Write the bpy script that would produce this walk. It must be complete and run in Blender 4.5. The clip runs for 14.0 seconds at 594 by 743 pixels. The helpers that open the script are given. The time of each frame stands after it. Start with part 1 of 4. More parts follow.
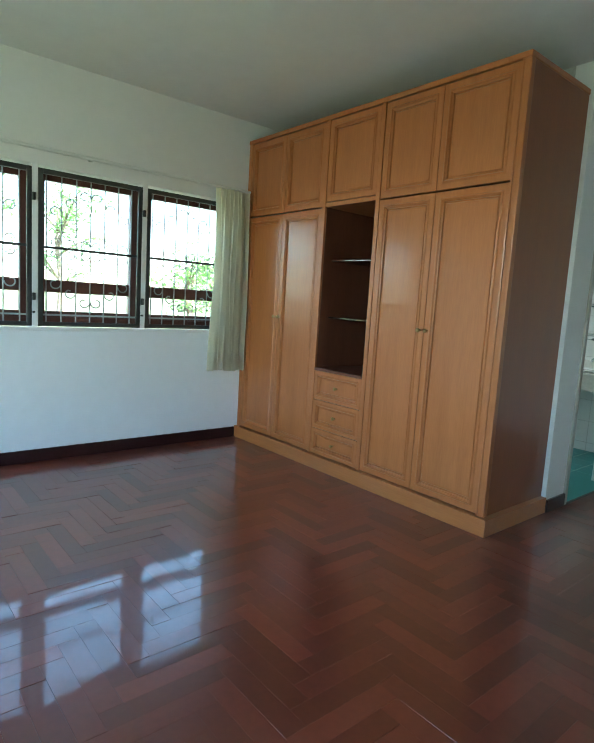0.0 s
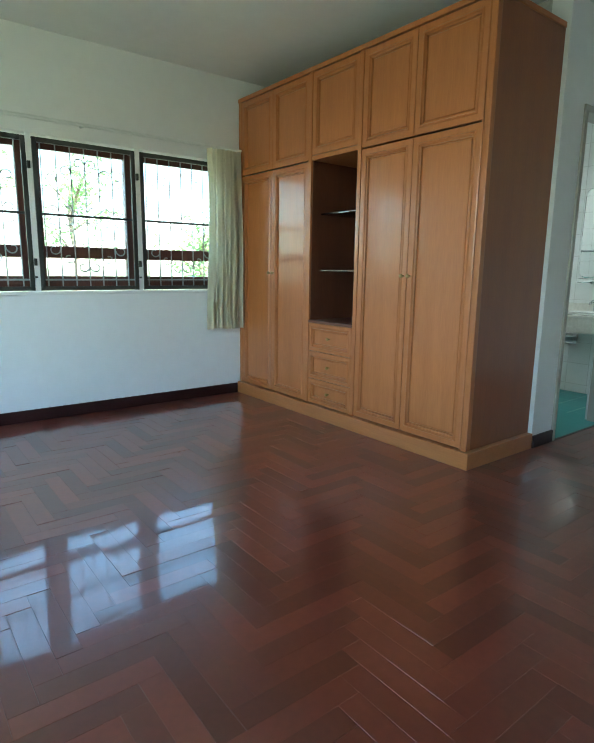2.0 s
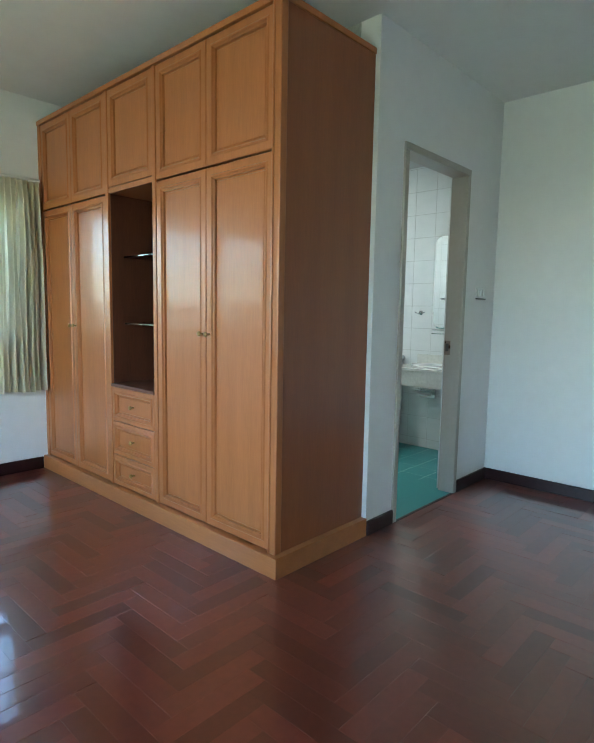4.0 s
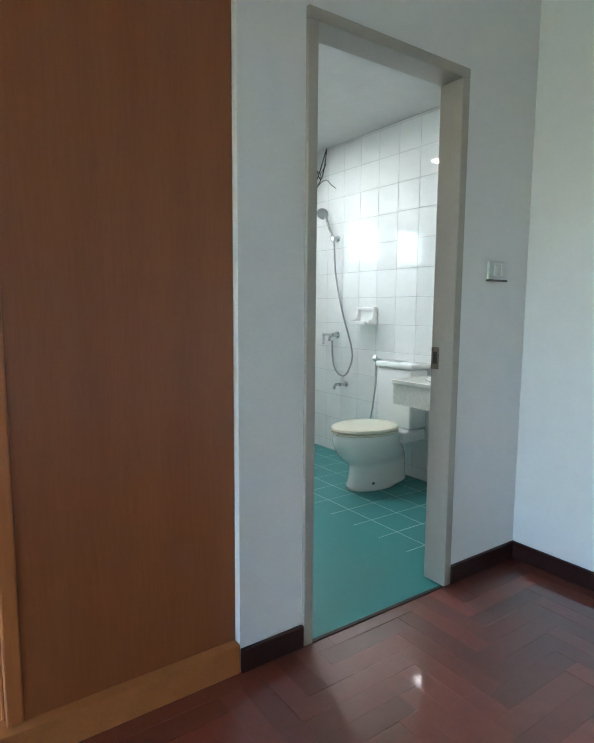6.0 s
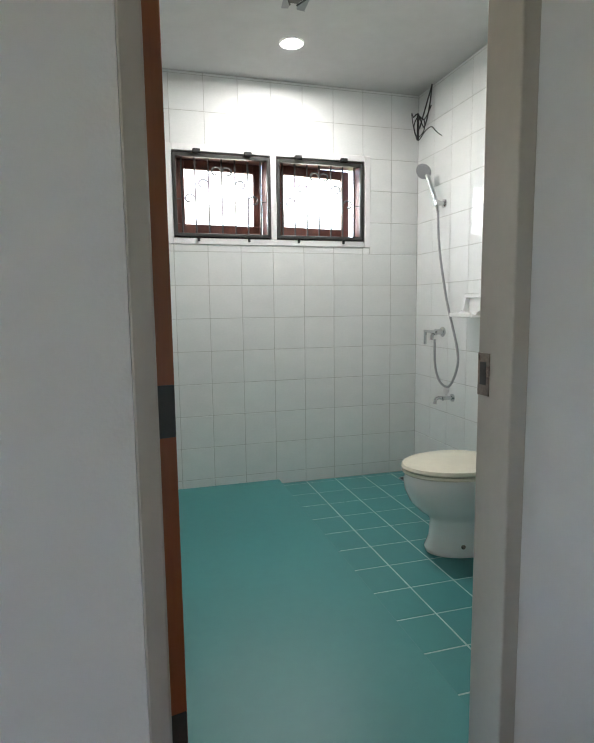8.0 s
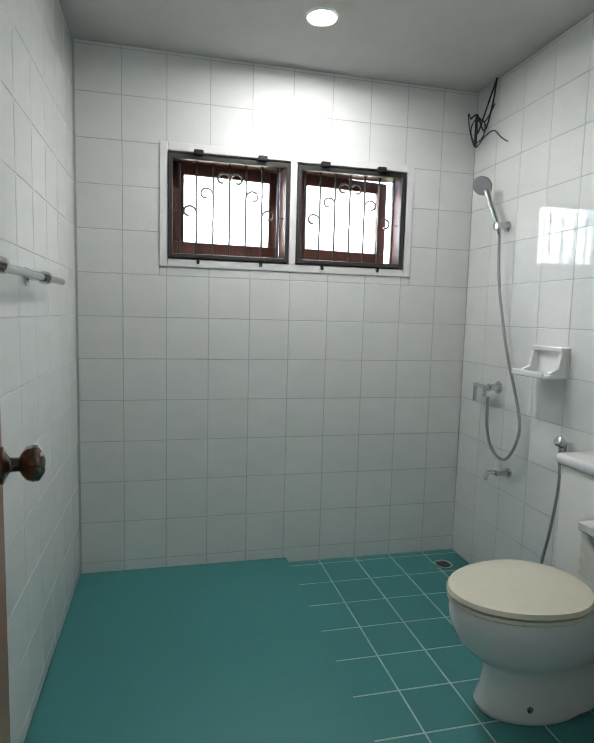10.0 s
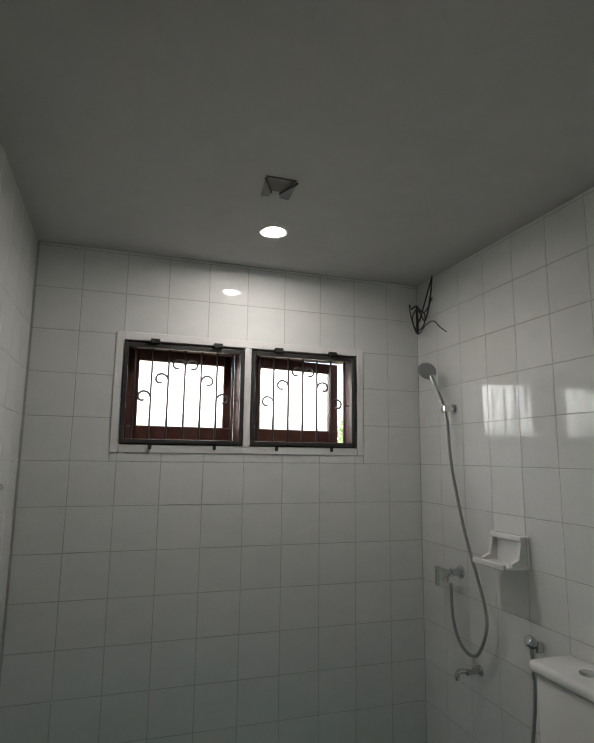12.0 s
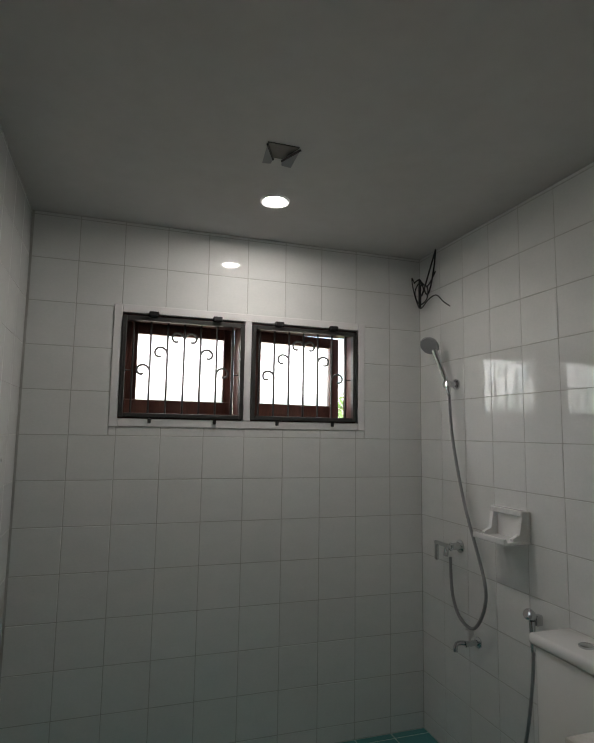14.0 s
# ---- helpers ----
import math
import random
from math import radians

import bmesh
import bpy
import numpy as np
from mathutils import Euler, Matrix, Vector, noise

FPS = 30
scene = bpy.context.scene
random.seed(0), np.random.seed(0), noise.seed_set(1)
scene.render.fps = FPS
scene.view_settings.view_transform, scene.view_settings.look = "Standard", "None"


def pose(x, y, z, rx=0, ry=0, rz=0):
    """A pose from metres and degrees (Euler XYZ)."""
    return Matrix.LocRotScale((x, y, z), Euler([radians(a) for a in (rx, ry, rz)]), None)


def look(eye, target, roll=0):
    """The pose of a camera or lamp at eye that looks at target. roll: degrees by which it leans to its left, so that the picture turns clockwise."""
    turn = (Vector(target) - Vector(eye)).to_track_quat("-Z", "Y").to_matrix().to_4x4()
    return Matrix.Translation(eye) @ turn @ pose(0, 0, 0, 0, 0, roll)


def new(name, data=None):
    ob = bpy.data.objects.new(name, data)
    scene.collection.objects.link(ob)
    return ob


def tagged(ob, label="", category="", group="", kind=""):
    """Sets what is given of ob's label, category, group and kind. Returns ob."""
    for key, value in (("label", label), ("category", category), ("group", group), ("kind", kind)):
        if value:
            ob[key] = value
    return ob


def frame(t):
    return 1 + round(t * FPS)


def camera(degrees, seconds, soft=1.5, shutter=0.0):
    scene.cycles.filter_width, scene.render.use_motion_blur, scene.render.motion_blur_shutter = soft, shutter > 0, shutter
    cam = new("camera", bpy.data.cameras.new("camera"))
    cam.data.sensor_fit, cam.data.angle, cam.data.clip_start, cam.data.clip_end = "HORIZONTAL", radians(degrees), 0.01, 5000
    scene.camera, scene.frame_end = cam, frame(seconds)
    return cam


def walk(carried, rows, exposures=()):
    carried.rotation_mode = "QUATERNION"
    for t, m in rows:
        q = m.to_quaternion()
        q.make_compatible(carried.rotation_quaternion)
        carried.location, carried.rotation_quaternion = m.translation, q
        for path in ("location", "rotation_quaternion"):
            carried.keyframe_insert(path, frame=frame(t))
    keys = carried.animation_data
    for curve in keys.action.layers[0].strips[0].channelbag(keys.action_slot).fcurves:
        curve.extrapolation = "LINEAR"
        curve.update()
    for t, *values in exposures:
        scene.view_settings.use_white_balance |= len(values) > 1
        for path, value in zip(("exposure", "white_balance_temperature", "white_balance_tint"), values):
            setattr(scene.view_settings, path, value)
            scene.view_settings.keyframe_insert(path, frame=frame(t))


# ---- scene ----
cam = camera(57.3, 14.0)
PATH = [
    (0, (-5.309, -3.856, 1.172), (-4.033, -2.337, 0.923), 3.5),
    (0.5, (-5.295, -3.944, 1.145), (-4.133, -2.34, 0.867), 3.3),
    (1, (-5.295, -4.012, 1.094), (-4.254, -2.337, 0.767), 2.8),
    (1.5, (-5.315, -4.053, 1.065), (-4.281, -2.381, 0.698), 1.4),
    (2, (-5.252, -4.102, 1.086), (-4.047, -2.549, 0.718), 0.8),
    (2.5, (-5.146, -4.074, 1.083), (-3.766, -2.669, 0.731), 0.6),
    (3, (-4.962, -4.024, 1.121), (-3.476, -2.732, 0.769), 0.6),
    (3.5, (-4.682, -4.032, 1.157), (-3.177, -2.745, 0.879), 1.8),
    (4, (-4.359, -4.014, 1.173), (-2.898, -2.665, 0.955), 1.0),
    (4.2, (-4.221, -3.979, 1.188), (-2.78, -2.607, 0.984), 0.3),
    (6.3, (-2.636, -3.789, 1.141), (-1.563, -2.115, 0.928), 0.8),
    (6.5, (-2.5, -3.742, 1.133), (-1.475, -2.036, 0.937), 1.0),
    (7, (-2.195, -3.614, 1.137), (-1.352, -1.81, 0.946), -0.0),
    (7.5, (-1.96, -3.505, 1.135), (-1.339, -1.615, 0.934), -1.7),
    (8, (-1.81, -3.338, 1.106), (-1.259, -1.43, 0.872), -0.7),
    (8.2, (-1.768, -3.253, 1.142), (-1.259, -1.335, 0.893), -0.6),
    (10.3, (-1.581, -2.67, 1.286), (-1.107, -0.735, 1.102), 1.7),
    (10.5, (-1.578, -2.662, 1.302), (-1.049, -0.738, 1.161), 1.8),
    (11, (-1.585, -2.636, 1.369), (-0.97, -0.733, 1.349), 1.6),
    (11.5, (-1.6, -2.634, 1.427), (-0.969, -0.743, 1.581), 1.2),
    (12, (-1.585, -2.674, 1.474), (-0.977, -0.794, 1.786), 0.7),
    (12.5, (-1.604, -2.685, 1.508), (-0.991, -0.822, 1.901), 0.7),
    (13, (-1.612, -2.663, 1.51), (-0.99, -0.797, 1.869), 1.0),
    (13.5, (-1.616, -2.632, 1.467), (-0.985, -0.757, 1.759), 0.7),
    (14, (-1.588, -2.637, 1.468), (-0.968, -0.749, 1.694), 0.9),
]
EXPOSURES = [(0, 3.65, 6050, -8), (1.5, 3.5, 6100, -9), (3, 4.25, 6000, -7), (4.2, 4.0, 5950, -3), (6.5, 4.35, 6300, 6), (7.5, 4.0, 6700, 10), (8.2, 4.0, 6800, 11), (10.3, 3.4, 6600, 9), (11, 2.88, 7100, 13), (12.5, 2.3, 7150, 14), (14, 2.2, 7150, 14)]
walk(cam, [(t, look(eye, target, roll)) for t, eye, target, roll in PATH], EXPOSURES)

# ---- world, sun, lights ----
world = bpy.data.worlds.new("sky")
scene.world = world
world.use_nodes = True
wn = world.node_tree.nodes
sky = wn.new("ShaderNodeTexSky")
sky.sky_type = "NISHITA"
sky.sun_disc = False
sky.sun_elevation, sky.sun_rotation = radians(56), radians(160)
world.node_tree.links.new(sky.outputs[0], wn["Background"].inputs[0])
wn["Background"].inputs[1].default_value = 0.15
sun = new("sun", bpy.data.lights.new("sun", "SUN"))
sun.data.energy, sun.data.angle, sun.data.color = 5.0, radians(0.6), (1.0, 0.95, 0.87)
for x in (-1.293, -0.678):
    lamp = bpy.data.lights.new("window_daylight", "AREA")
    lamp.shape, lamp.size, lamp.size_y, lamp.energy, lamp.color = "RECTANGLE", 0.5, 0.4, 0.6, (1.0, 1.0, 1.0)
    new("window_daylight", lamp).matrix_world = look((x, 0.34, 1.84), (x, -1.2, 0.2))
sun.matrix_world = look((0, 0, 0), (-math.sin(radians(160)) * 0.559, -math.cos(radians(160)) * 0.559, -0.829))


# ---- materials ----
def material(name, base, rough=0.5, metal=0.0, vary=0.0, scale=6.0, bump=0.0, bump_scale=60.0, coat=0.0, second=None, stretch=None, spec=0.5, island=0.0):
    """A surface with colour variation at two scales, relief and optional clear coat."""
    m = bpy.data.materials.new(name)
    m.use_nodes = True
    n, l = m.node_tree.nodes, m.node_tree.links
    b = n["Principled BSDF"]
    b.inputs["Roughness"].default_value, b.inputs["Metallic"].default_value = rough, metal
    b.inputs["Specular IOR Level"].default_value = spec
    b.inputs["Coat Weight"].default_value, b.inputs["Coat Roughness"].default_value = coat, 0.06
    b.inputs["Base Color"].default_value = (*base, 1)
    tc = n.new("ShaderNodeTexCoord")
    mp = n.new("ShaderNodeMapping")
    mp.inputs["Scale"].default_value = stretch or (1, 1, 1)
    l.new(n.new("ShaderNodeNewGeometry").outputs["Position"] if island else tc.outputs["Object"], mp.inputs["Vector"])
    if vary or second:
        big, fine = n.new("ShaderNodeTexNoise"), n.new("ShaderNodeTexNoise")
        big.inputs["Scale"].default_value, fine.inputs["Scale"].default_value = scale, scale * 9
        big.inputs["Detail"].default_value = fine.inputs["Detail"].default_value = 4
        for t in (big, fine):
            l.new(mp.outputs[0], t.inputs["Vector"])
        mix = n.new("ShaderNodeMix")
        mix.inputs[0].default_value = 0.45
        l.new(big.outputs[0], mix.inputs[2]), l.new(fine.outputs[0], mix.inputs[3])
        ramp = n.new("ShaderNodeValToRGB")
        dark = second or tuple(c * (1 - vary) for c in base)
        light = base if second else tuple(min(1, c * (1 + vary)) for c in base)
        ramp.color_ramp.elements[0].position, ramp.color_ramp.elements[1].position = 0.35, 0.65
        ramp.color_ramp.elements[0].color, ramp.color_ramp.elements[1].color = (*dark, 1), (*light, 1)
        l.new(mix.outputs[0], ramp.inputs[0])
        out = ramp.outputs[0]
        if island:
            info, hsv, rng = n.new("ShaderNodeObjectInfo"), n.new("ShaderNodeHueSaturation"), n.new("ShaderNodeMapRange")
            geo, add, fr = n.new("ShaderNodeNewGeometry"), n.new("ShaderNodeMath"), n.new("ShaderNodeMath")
            add.operation, fr.operation = "ADD", "FRACT"
            l.new(info.outputs["Random"], add.inputs[0]), l.new(geo.outputs["Random Per Island"], add.inputs[1])
            l.new(add.outputs[0], fr.inputs[0]), l.new(fr.outputs[0], rng.inputs[0])
            rng.inputs[3].default_value, rng.inputs[4].default_value = 1 - island, 1 + island
            l.new(rng.outputs[0], hsv.inputs["Value"]), l.new(out, hsv.inputs["Color"])
            out = hsv.outputs[0]
        l.new(out, b.inputs["Base Color"])
        rr = n.new("ShaderNodeMapRange")
        rr.inputs[3].default_value, rr.inputs[4].default_value = max(0.02, rough * 0.8), min(1, rough * 1.2)
        l.new(big.outputs[0], rr.inputs[0]), l.new(rr.outputs[0], b.inputs["Roughness"])
    if bump:
        bn, bp = n.new("ShaderNodeTexNoise"), n.new("ShaderNodeBump")
        bn.inputs["Scale"].default_value, bn.inputs["Detail"].default_value = bump_scale, 3
        bp.inputs["Strength"].default_value, bp.inputs["Distance"].default_value = bump, 0.004
        l.new(mp.outputs[0], bn.inputs["Vector"]), l.new(bn.outputs[0], bp.inputs["Height"])
        l.new(bp.outputs[0], b.inputs["Normal"])
    return m


def glass(name, rough=0.0, tint=(0.95, 0.98, 0.97), ior=1.45):
    m = bpy.data.materials.new(name)
    m.use_nodes = True
    b = m.node_tree.nodes["Principled BSDF"]
    b.inputs["Base Color"].default_value = (*tint, 1)
    b.inputs["Transmission Weight"].default_value, b.inputs["Roughness"].default_value, b.inputs["IOR"].default_value = 1, rough, ior
    return m


def glow(name, colour, strength):
    m = bpy.data.materials.new(name)
    m.use_nodes = True
    b = m.node_tree.nodes["Principled BSDF"]
    b.inputs["Emission Color"].default_value, b.inputs["Emission Strength"].default_value = (*colour, 1), strength
    return m


WALL = material("wall paint", (0.77, 0.765, 0.765), 0.55, vary=0.025, scale=1.3, bump=0.12, bump_scale=140)
# Bathroom ceiling's dimness is put into this darker copy of CEIL.
CEILB = material("ceiling paint darkened for shade", (0.52, 0.52, 0.51), 0.8, vary=0.05, scale=1.2, bump=0.1)
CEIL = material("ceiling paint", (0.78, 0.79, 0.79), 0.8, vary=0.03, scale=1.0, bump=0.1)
BASE = material("dark red stained skirting", (0.028, 0.009, 0.009), 0.35, vary=0.25, scale=5, spec=0.3)
PARQ = material("red-brown parquet", (0.170, 0.038, 0.022), 0.32, second=(0.132, 0.029, 0.018), scale=4, bump=0.05, bump_scale=14, coat=0.9, island=0.30)
PGAP = material("parquet gap", (0.07, 0.02, 0.014), 0.5)
WOOD = material("honey wardrobe veneer", (0.45, 0.153, 0.046), 0.36, second=(0.37, 0.118, 0.034), scale=3.0, stretch=(5, 5, 0.4), bump=0.06, bump_scale=60, coat=0.2)
# Wardrobe end's shade is worked into this darker veneer; the door leaf shares it.
WOODR = material("reddish veneer, end panel shade in colour", (0.285, 0.088, 0.028), 0.36, second=(0.235, 0.068, 0.021), scale=2.2, stretch=(5, 5, 0.45), bump=0.06, bump_scale=60, coat=0.2)
# Shade inside the niche and carcass is put into this dark veneer.
WOODIN = material("inner veneer darkened for recess shade", (0.15, 0.050, 0.026), 0.4, second=(0.10, 0.032, 0.018), scale=2.5, stretch=(5, 5, 0.5))
WOODH = material("honey plinth veneer", (0.45, 0.163, 0.050), 0.33, second=(0.37, 0.127, 0.038), scale=3.0, stretch=(5, 0.5, 6), coat=0.35)
BRASS = material("aged brass", (0.33, 0.22, 0.09), 0.3, metal=1.0, vary=0.2, scale=30)
CHROME = material("chrome", (0.62, 0.64, 0.65), 0.14, metal=1.0, vary=0.05, scale=20)
BRONZE = material("dark brushed metal", (0.22, 0.18, 0.155), 0.28, metal=1.0, vary=0.2, scale=20)
DARKALU = material("dark window metal", (0.05, 0.05, 0.048), 0.45, metal=0.3, vary=0.15, scale=10)
SASH = material("brown window wood", (0.13, 0.045, 0.03), 0.4, second=(0.07, 0.022, 0.016), scale=4, stretch=(4, 4, 0.7), bump=0.1)
FRAMEP = material("cream frame paint", (0.40, 0.368, 0.322), 0.4, vary=0.04, scale=4, bump=0.05)
IRON = material("white painted iron", (0.36, 0.38, 0.38), 0.45, vary=0.06, scale=20)
IRONG = material("grey painted iron", (0.05, 0.047, 0.045), 0.45, vary=0.06, scale=20)
CURT = material("cream curtain cloth", (0.85, 0.83, 0.74), 0.9, vary=0.06, scale=5, bump=0.15, bump_scale=300)
cn, cl = CURT.node_tree.nodes, CURT.node_tree.links
thin, both = cn.new("ShaderNodeBsdfTranslucent"), cn.new("ShaderNodeMixShader")
thin.inputs[0].default_value, both.inputs[0].default_value = (0.95, 0.92, 0.80, 1), 0.58
cl.new(cn["Principled BSDF"].outputs[0], both.inputs[1]), cl.new(thin.outputs[0], both.inputs[2])
cl.new(both.outputs[0], cn["Material Output"].inputs[0])
GLASS = glass("window glass")
SHELFG = glass("green shelf glass", 0.0, (0.70, 0.93, 0.84), 1.5)
FROST = glass("frosted glass", 0.35, (0.95, 0.95, 0.93))
TILE = material("white marbled tile", (0.79, 0.80, 0.79), 0.04, second=(0.735, 0.755, 0.745), scale=5, stretch=(1.5, 1.5, 2.6), bump=0.015, bump_scale=10, island=0.015)
GROUT = material("grey grout", (0.50, 0.50, 0.48), 0.8, vary=0.15, scale=5)
TEAL = material("teal floor tile", (0.058, 0.255, 0.255), 0.42, second=(0.053, 0.238, 0.240), scale=2.2, bump=0.03, bump_scale=90, island=0.03, spec=0.35)
HEADG = material("grey spray plastic", (0.30, 0.31, 0.32), 0.3, vary=0.05, scale=20)
TGROUT = material("pale teal grout", (0.42, 0.56, 0.54), 0.7, vary=0.2, scale=8)
CERAM = material("white ceramic", (0.80, 0.81, 0.80), 0.08, vary=0.015, scale=3)
SEAT = material("cream seat plastic", (0.74, 0.71, 0.58), 0.25, vary=0.03, scale=4)
MARBLE = material("pale veined marble", (0.78, 0.77, 0.72), 0.12, second=(0.60, 0.59, 0.54), scale=5)
PLAST = material("white plastic", (0.72, 0.73, 0.72), 0.35, vary=0.03, scale=12)
BLACK = material("black cable", (0.012, 0.012, 0.013), 0.5)
HOSE = material("ribbed steel hose", (0.36, 0.37, 0.38), 0.28, metal=1.0, bump=0.6, bump_scale=500)
MIRROR = material("mirror", (0.85, 0.87, 0.87), 0.02, metal=1.0)
LAMPG = glow("lamp glow", (1.0, 1.0, 1.0), 56.0)
LEAF = material("leaf green", (0.12, 0.22, 0.06), 0.5, second=(0.07, 0.14, 0.035), scale=0.8, island=0.4)
ln, ll = LEAF.node_tree.nodes, LEAF.node_tree.links
lthin, lmix = ln.new("ShaderNodeBsdfTranslucent"), ln.new("ShaderNodeMixShader")
lthin.inputs[0].default_value, lmix.inputs[0].default_value = (0.22, 0.34, 0.12, 1), 0.5
ll.new(ln["Principled BSDF"].outputs[0], lmix.inputs[1]), ll.new(lthin.outputs[0], lmix.inputs[2])
ll.new(lmix.outputs[0], ln["Material Output"].inputs[0])
BARK = material("bark", (0.16, 0.12, 0.09), 0.9, vary=0.3, scale=6, bump=0.5, bump_scale=20)
GRASS = material("dry lawn", (0.13, 0.145, 0.08), 0.9, second=(0.10, 0.11, 0.06), scale=0.5)


# ---- mesh helpers ----
def finish(bm, name, mat, smooth=False):
    me = bpy.data.meshes.new(name)
    bmesh.ops.recalc_face_normals(bm, faces=bm.faces)
    bm.to_mesh(me)
    bm.free()
    me.materials.append(mat)
    if smooth:
        me.polygons.foreach_set("use_smooth", [True] * len(me.polygons))
        me.set_sharp_from_angle(angle=radians(40))
    return me


def part(name, bm, mat, parent=None, label="", smooth=False):
    ob = new(name, finish(bm, name, mat, smooth))
    if parent:
        ob.parent = parent
        ob.matrix_parent_inverse = parent.matrix_world.inverted()
    return tagged(ob, label)


def thing(name, at, label, category, group="", kind=""):
    ob = new(name)
    ob.empty_display_size = 0.1
    ob.location = at
    ob.matrix_world = Matrix.Translation(at)
    return tagged(ob, label, category, group, kind)


def box(x0, x1, y0, y1, z0, z1, bevel=0.0, bm=None, segments=2):
    """A box between two corners, its edges rounded by bevel."""
    own = bmesh.new()
    m = Matrix.LocRotScale(((x0 + x1) / 2, (y0 + y1) / 2, (z0 + z1) / 2), None, (abs(x1 - x0), abs(y1 - y0), abs(z1 - z0)))
    bmesh.ops.create_cube(own, size=1, matrix=m)
    if bevel:
        bmesh.ops.bevel(own, geom=own.edges[:], offset=bevel, segments=segments, affect="EDGES", profile=0.5)
    return join(bm, own)


def join(bm, own):
    if bm is None:
        return own
    me = bpy.data.meshes.new("tmp")
    own.to_mesh(me)
    own.free()
    bm.from_mesh(me)
    bpy.data.meshes.remove(me)
    return bm


def tube(points, radius, bm=None, sides=8, closed=False, ends=True):
    """A round bar along a line of points; radius may be a list."""
    own = bmesh.new()
    pts = [Vector(p) for p in points]
    rad = radius if isinstance(radius, (list, tuple)) else [radius] * len(pts)
    rings, ref = [], None
    for i, p in enumerate(pts):
        d = (pts[min(i + 1, len(pts) - 1)] - pts[max(i - 1, 0)])
        d = d.normalized() if d.length > 1e-9 else Vector((0, 0, 1))
        if ref is None:
            ref = Vector((0, 0, 1)) if abs(d.z) < 0.9 else Vector((1, 0, 0))
        u = d.cross(ref).normalized()
        v = d.cross(u).normalized()
        ref = v.cross(d) * -1 if (v.cross(d)).length < 1e-6 else u.cross(d)
        rings.append([own.verts.new(p + rad[i] * (math.cos(a) * u + math.sin(a) * v)) for a in [2 * math.pi * k / sides for k in range(sides)]])
    for a, b in zip(rings, rings[1:]):
        for k in range(sides):
            own.faces.new((a[k], a[(k + 1) % sides], b[(k + 1) % sides], b[k]))
    if ends:
        own.faces.new(rings[0]), own.faces.new(rings[-1][::-1])
    return join(bm, own)


def lathe(profile, m=None, bm=None, sides=24):
    """A turned shape: (radius, height) pairs round z, moved by m."""
    own = bmesh.new()
    rings = []
    for r, h in profile:
        rings.append([own.verts.new((max(r, 1e-4) * math.cos(2 * math.pi * k / sides), max(r, 1e-4) * math.sin(2 * math.pi * k / sides), h)) for k in range(sides)])
    for a, b in zip(rings, rings[1:]):
        for k in range(sides):
            own.faces.new((a[k], a[(k + 1) % sides], b[(k + 1) % sides], b[k]))
    own.faces.new(rings[0][::-1]), own.faces.new(rings[-1])
    if m is not None:
        bmesh.ops.transform(own, matrix=m, verts=own.verts)
    return join(bm, own)


def loft(rings, bm=None):
    """Skin over rings of points, closed at both ends."""
    own = bmesh.new()
    rr = [[own.verts.new(p) for p in ring] for ring in rings]
    n = len(rr[0])
    for a, b in zip(rr, rr[1:]):
        for k in range(n):
            own.faces.new((a[k], a[(k + 1) % n], b[(k + 1) % n], b[k]))
    own.faces.new(rr[0][::-1]), own.faces.new(rr[-1])
    return join(bm, own)


def smooth_line(points, steps=8):
    """A curve through the points."""
    p = [Vector(q) for q in points]
    out = []
    for i in range(len(p) - 1):
        a, b, c, d = p[max(i - 1, 0)], p[i], p[i + 1], p[min(i + 2, len(p) - 1)]
        for k in range(steps):
            t = k / steps
            out.append(0.5 * ((2 * b) + (c - a) * t + (2 * a - 5 * b + 4 * c - d) * t * t + (3 * b - a - 3 * c + d) * t ** 3))
    return out + [p[-1]]


FACE_Y = Matrix.Rotation(radians(90), 4, "X")    # z axis turned to -y
FACE_X = Matrix.Rotation(radians(-90), 4, "Y")   # z axis turned to -x
FACE_XP = Matrix.Rotation(radians(90), 4, "Y")   # z axis turned to +x

# ---- plan ----
YW = 0.0        # bedroom window wall, inner face
YD = -2.41      # wall with the bathroom door, bedroom face
XR = -0.603     # bedroom wall beside the door
XL, YS = -6.9, -6.4
H = 2.6         # bedroom ceiling
HB = 2.46       # bathroom ceiling
DX0, DX1, DH = -1.825, -1.058, 2.03
WZ0, WZ1 = 0.918, 1.93
WX = (-5.065, -4.362, -4.324, -3.621, -3.582, -2.879)
PB = -2.066     # back of the wardrobe, against the partition


def structure(name, bm, mat, label, category="wall"):
    return tagged(part(name, bm, mat), label, category, kind="structure")


# floors and ceilings
bm = box(XL - 0.15, PB, YS - 0.15, YW + 0.1, -0.2, -0.008)
box(PB, XR + 0.15, YS - 0.15, YD + 0.006, -0.2, -0.008, bm=bm)
floor = structure("floor", bm, PGAP, "dark red-brown varnished parquet floor of the bedroom", "floor")
structure("ceiling", box(XL - 0.15, XR + 0.15, YS - 0.15, YW + 0.16, H, H + 0.15), CEIL, "plain white painted bedroom ceiling", "ceiling")
structure("ceiling_bathroom", box(-2.0, 0.0, YD + 0.12, 0.0, HB, HB + 0.12), CEILB, "plain painted bathroom ceiling, shade put into its grey", "ceiling")
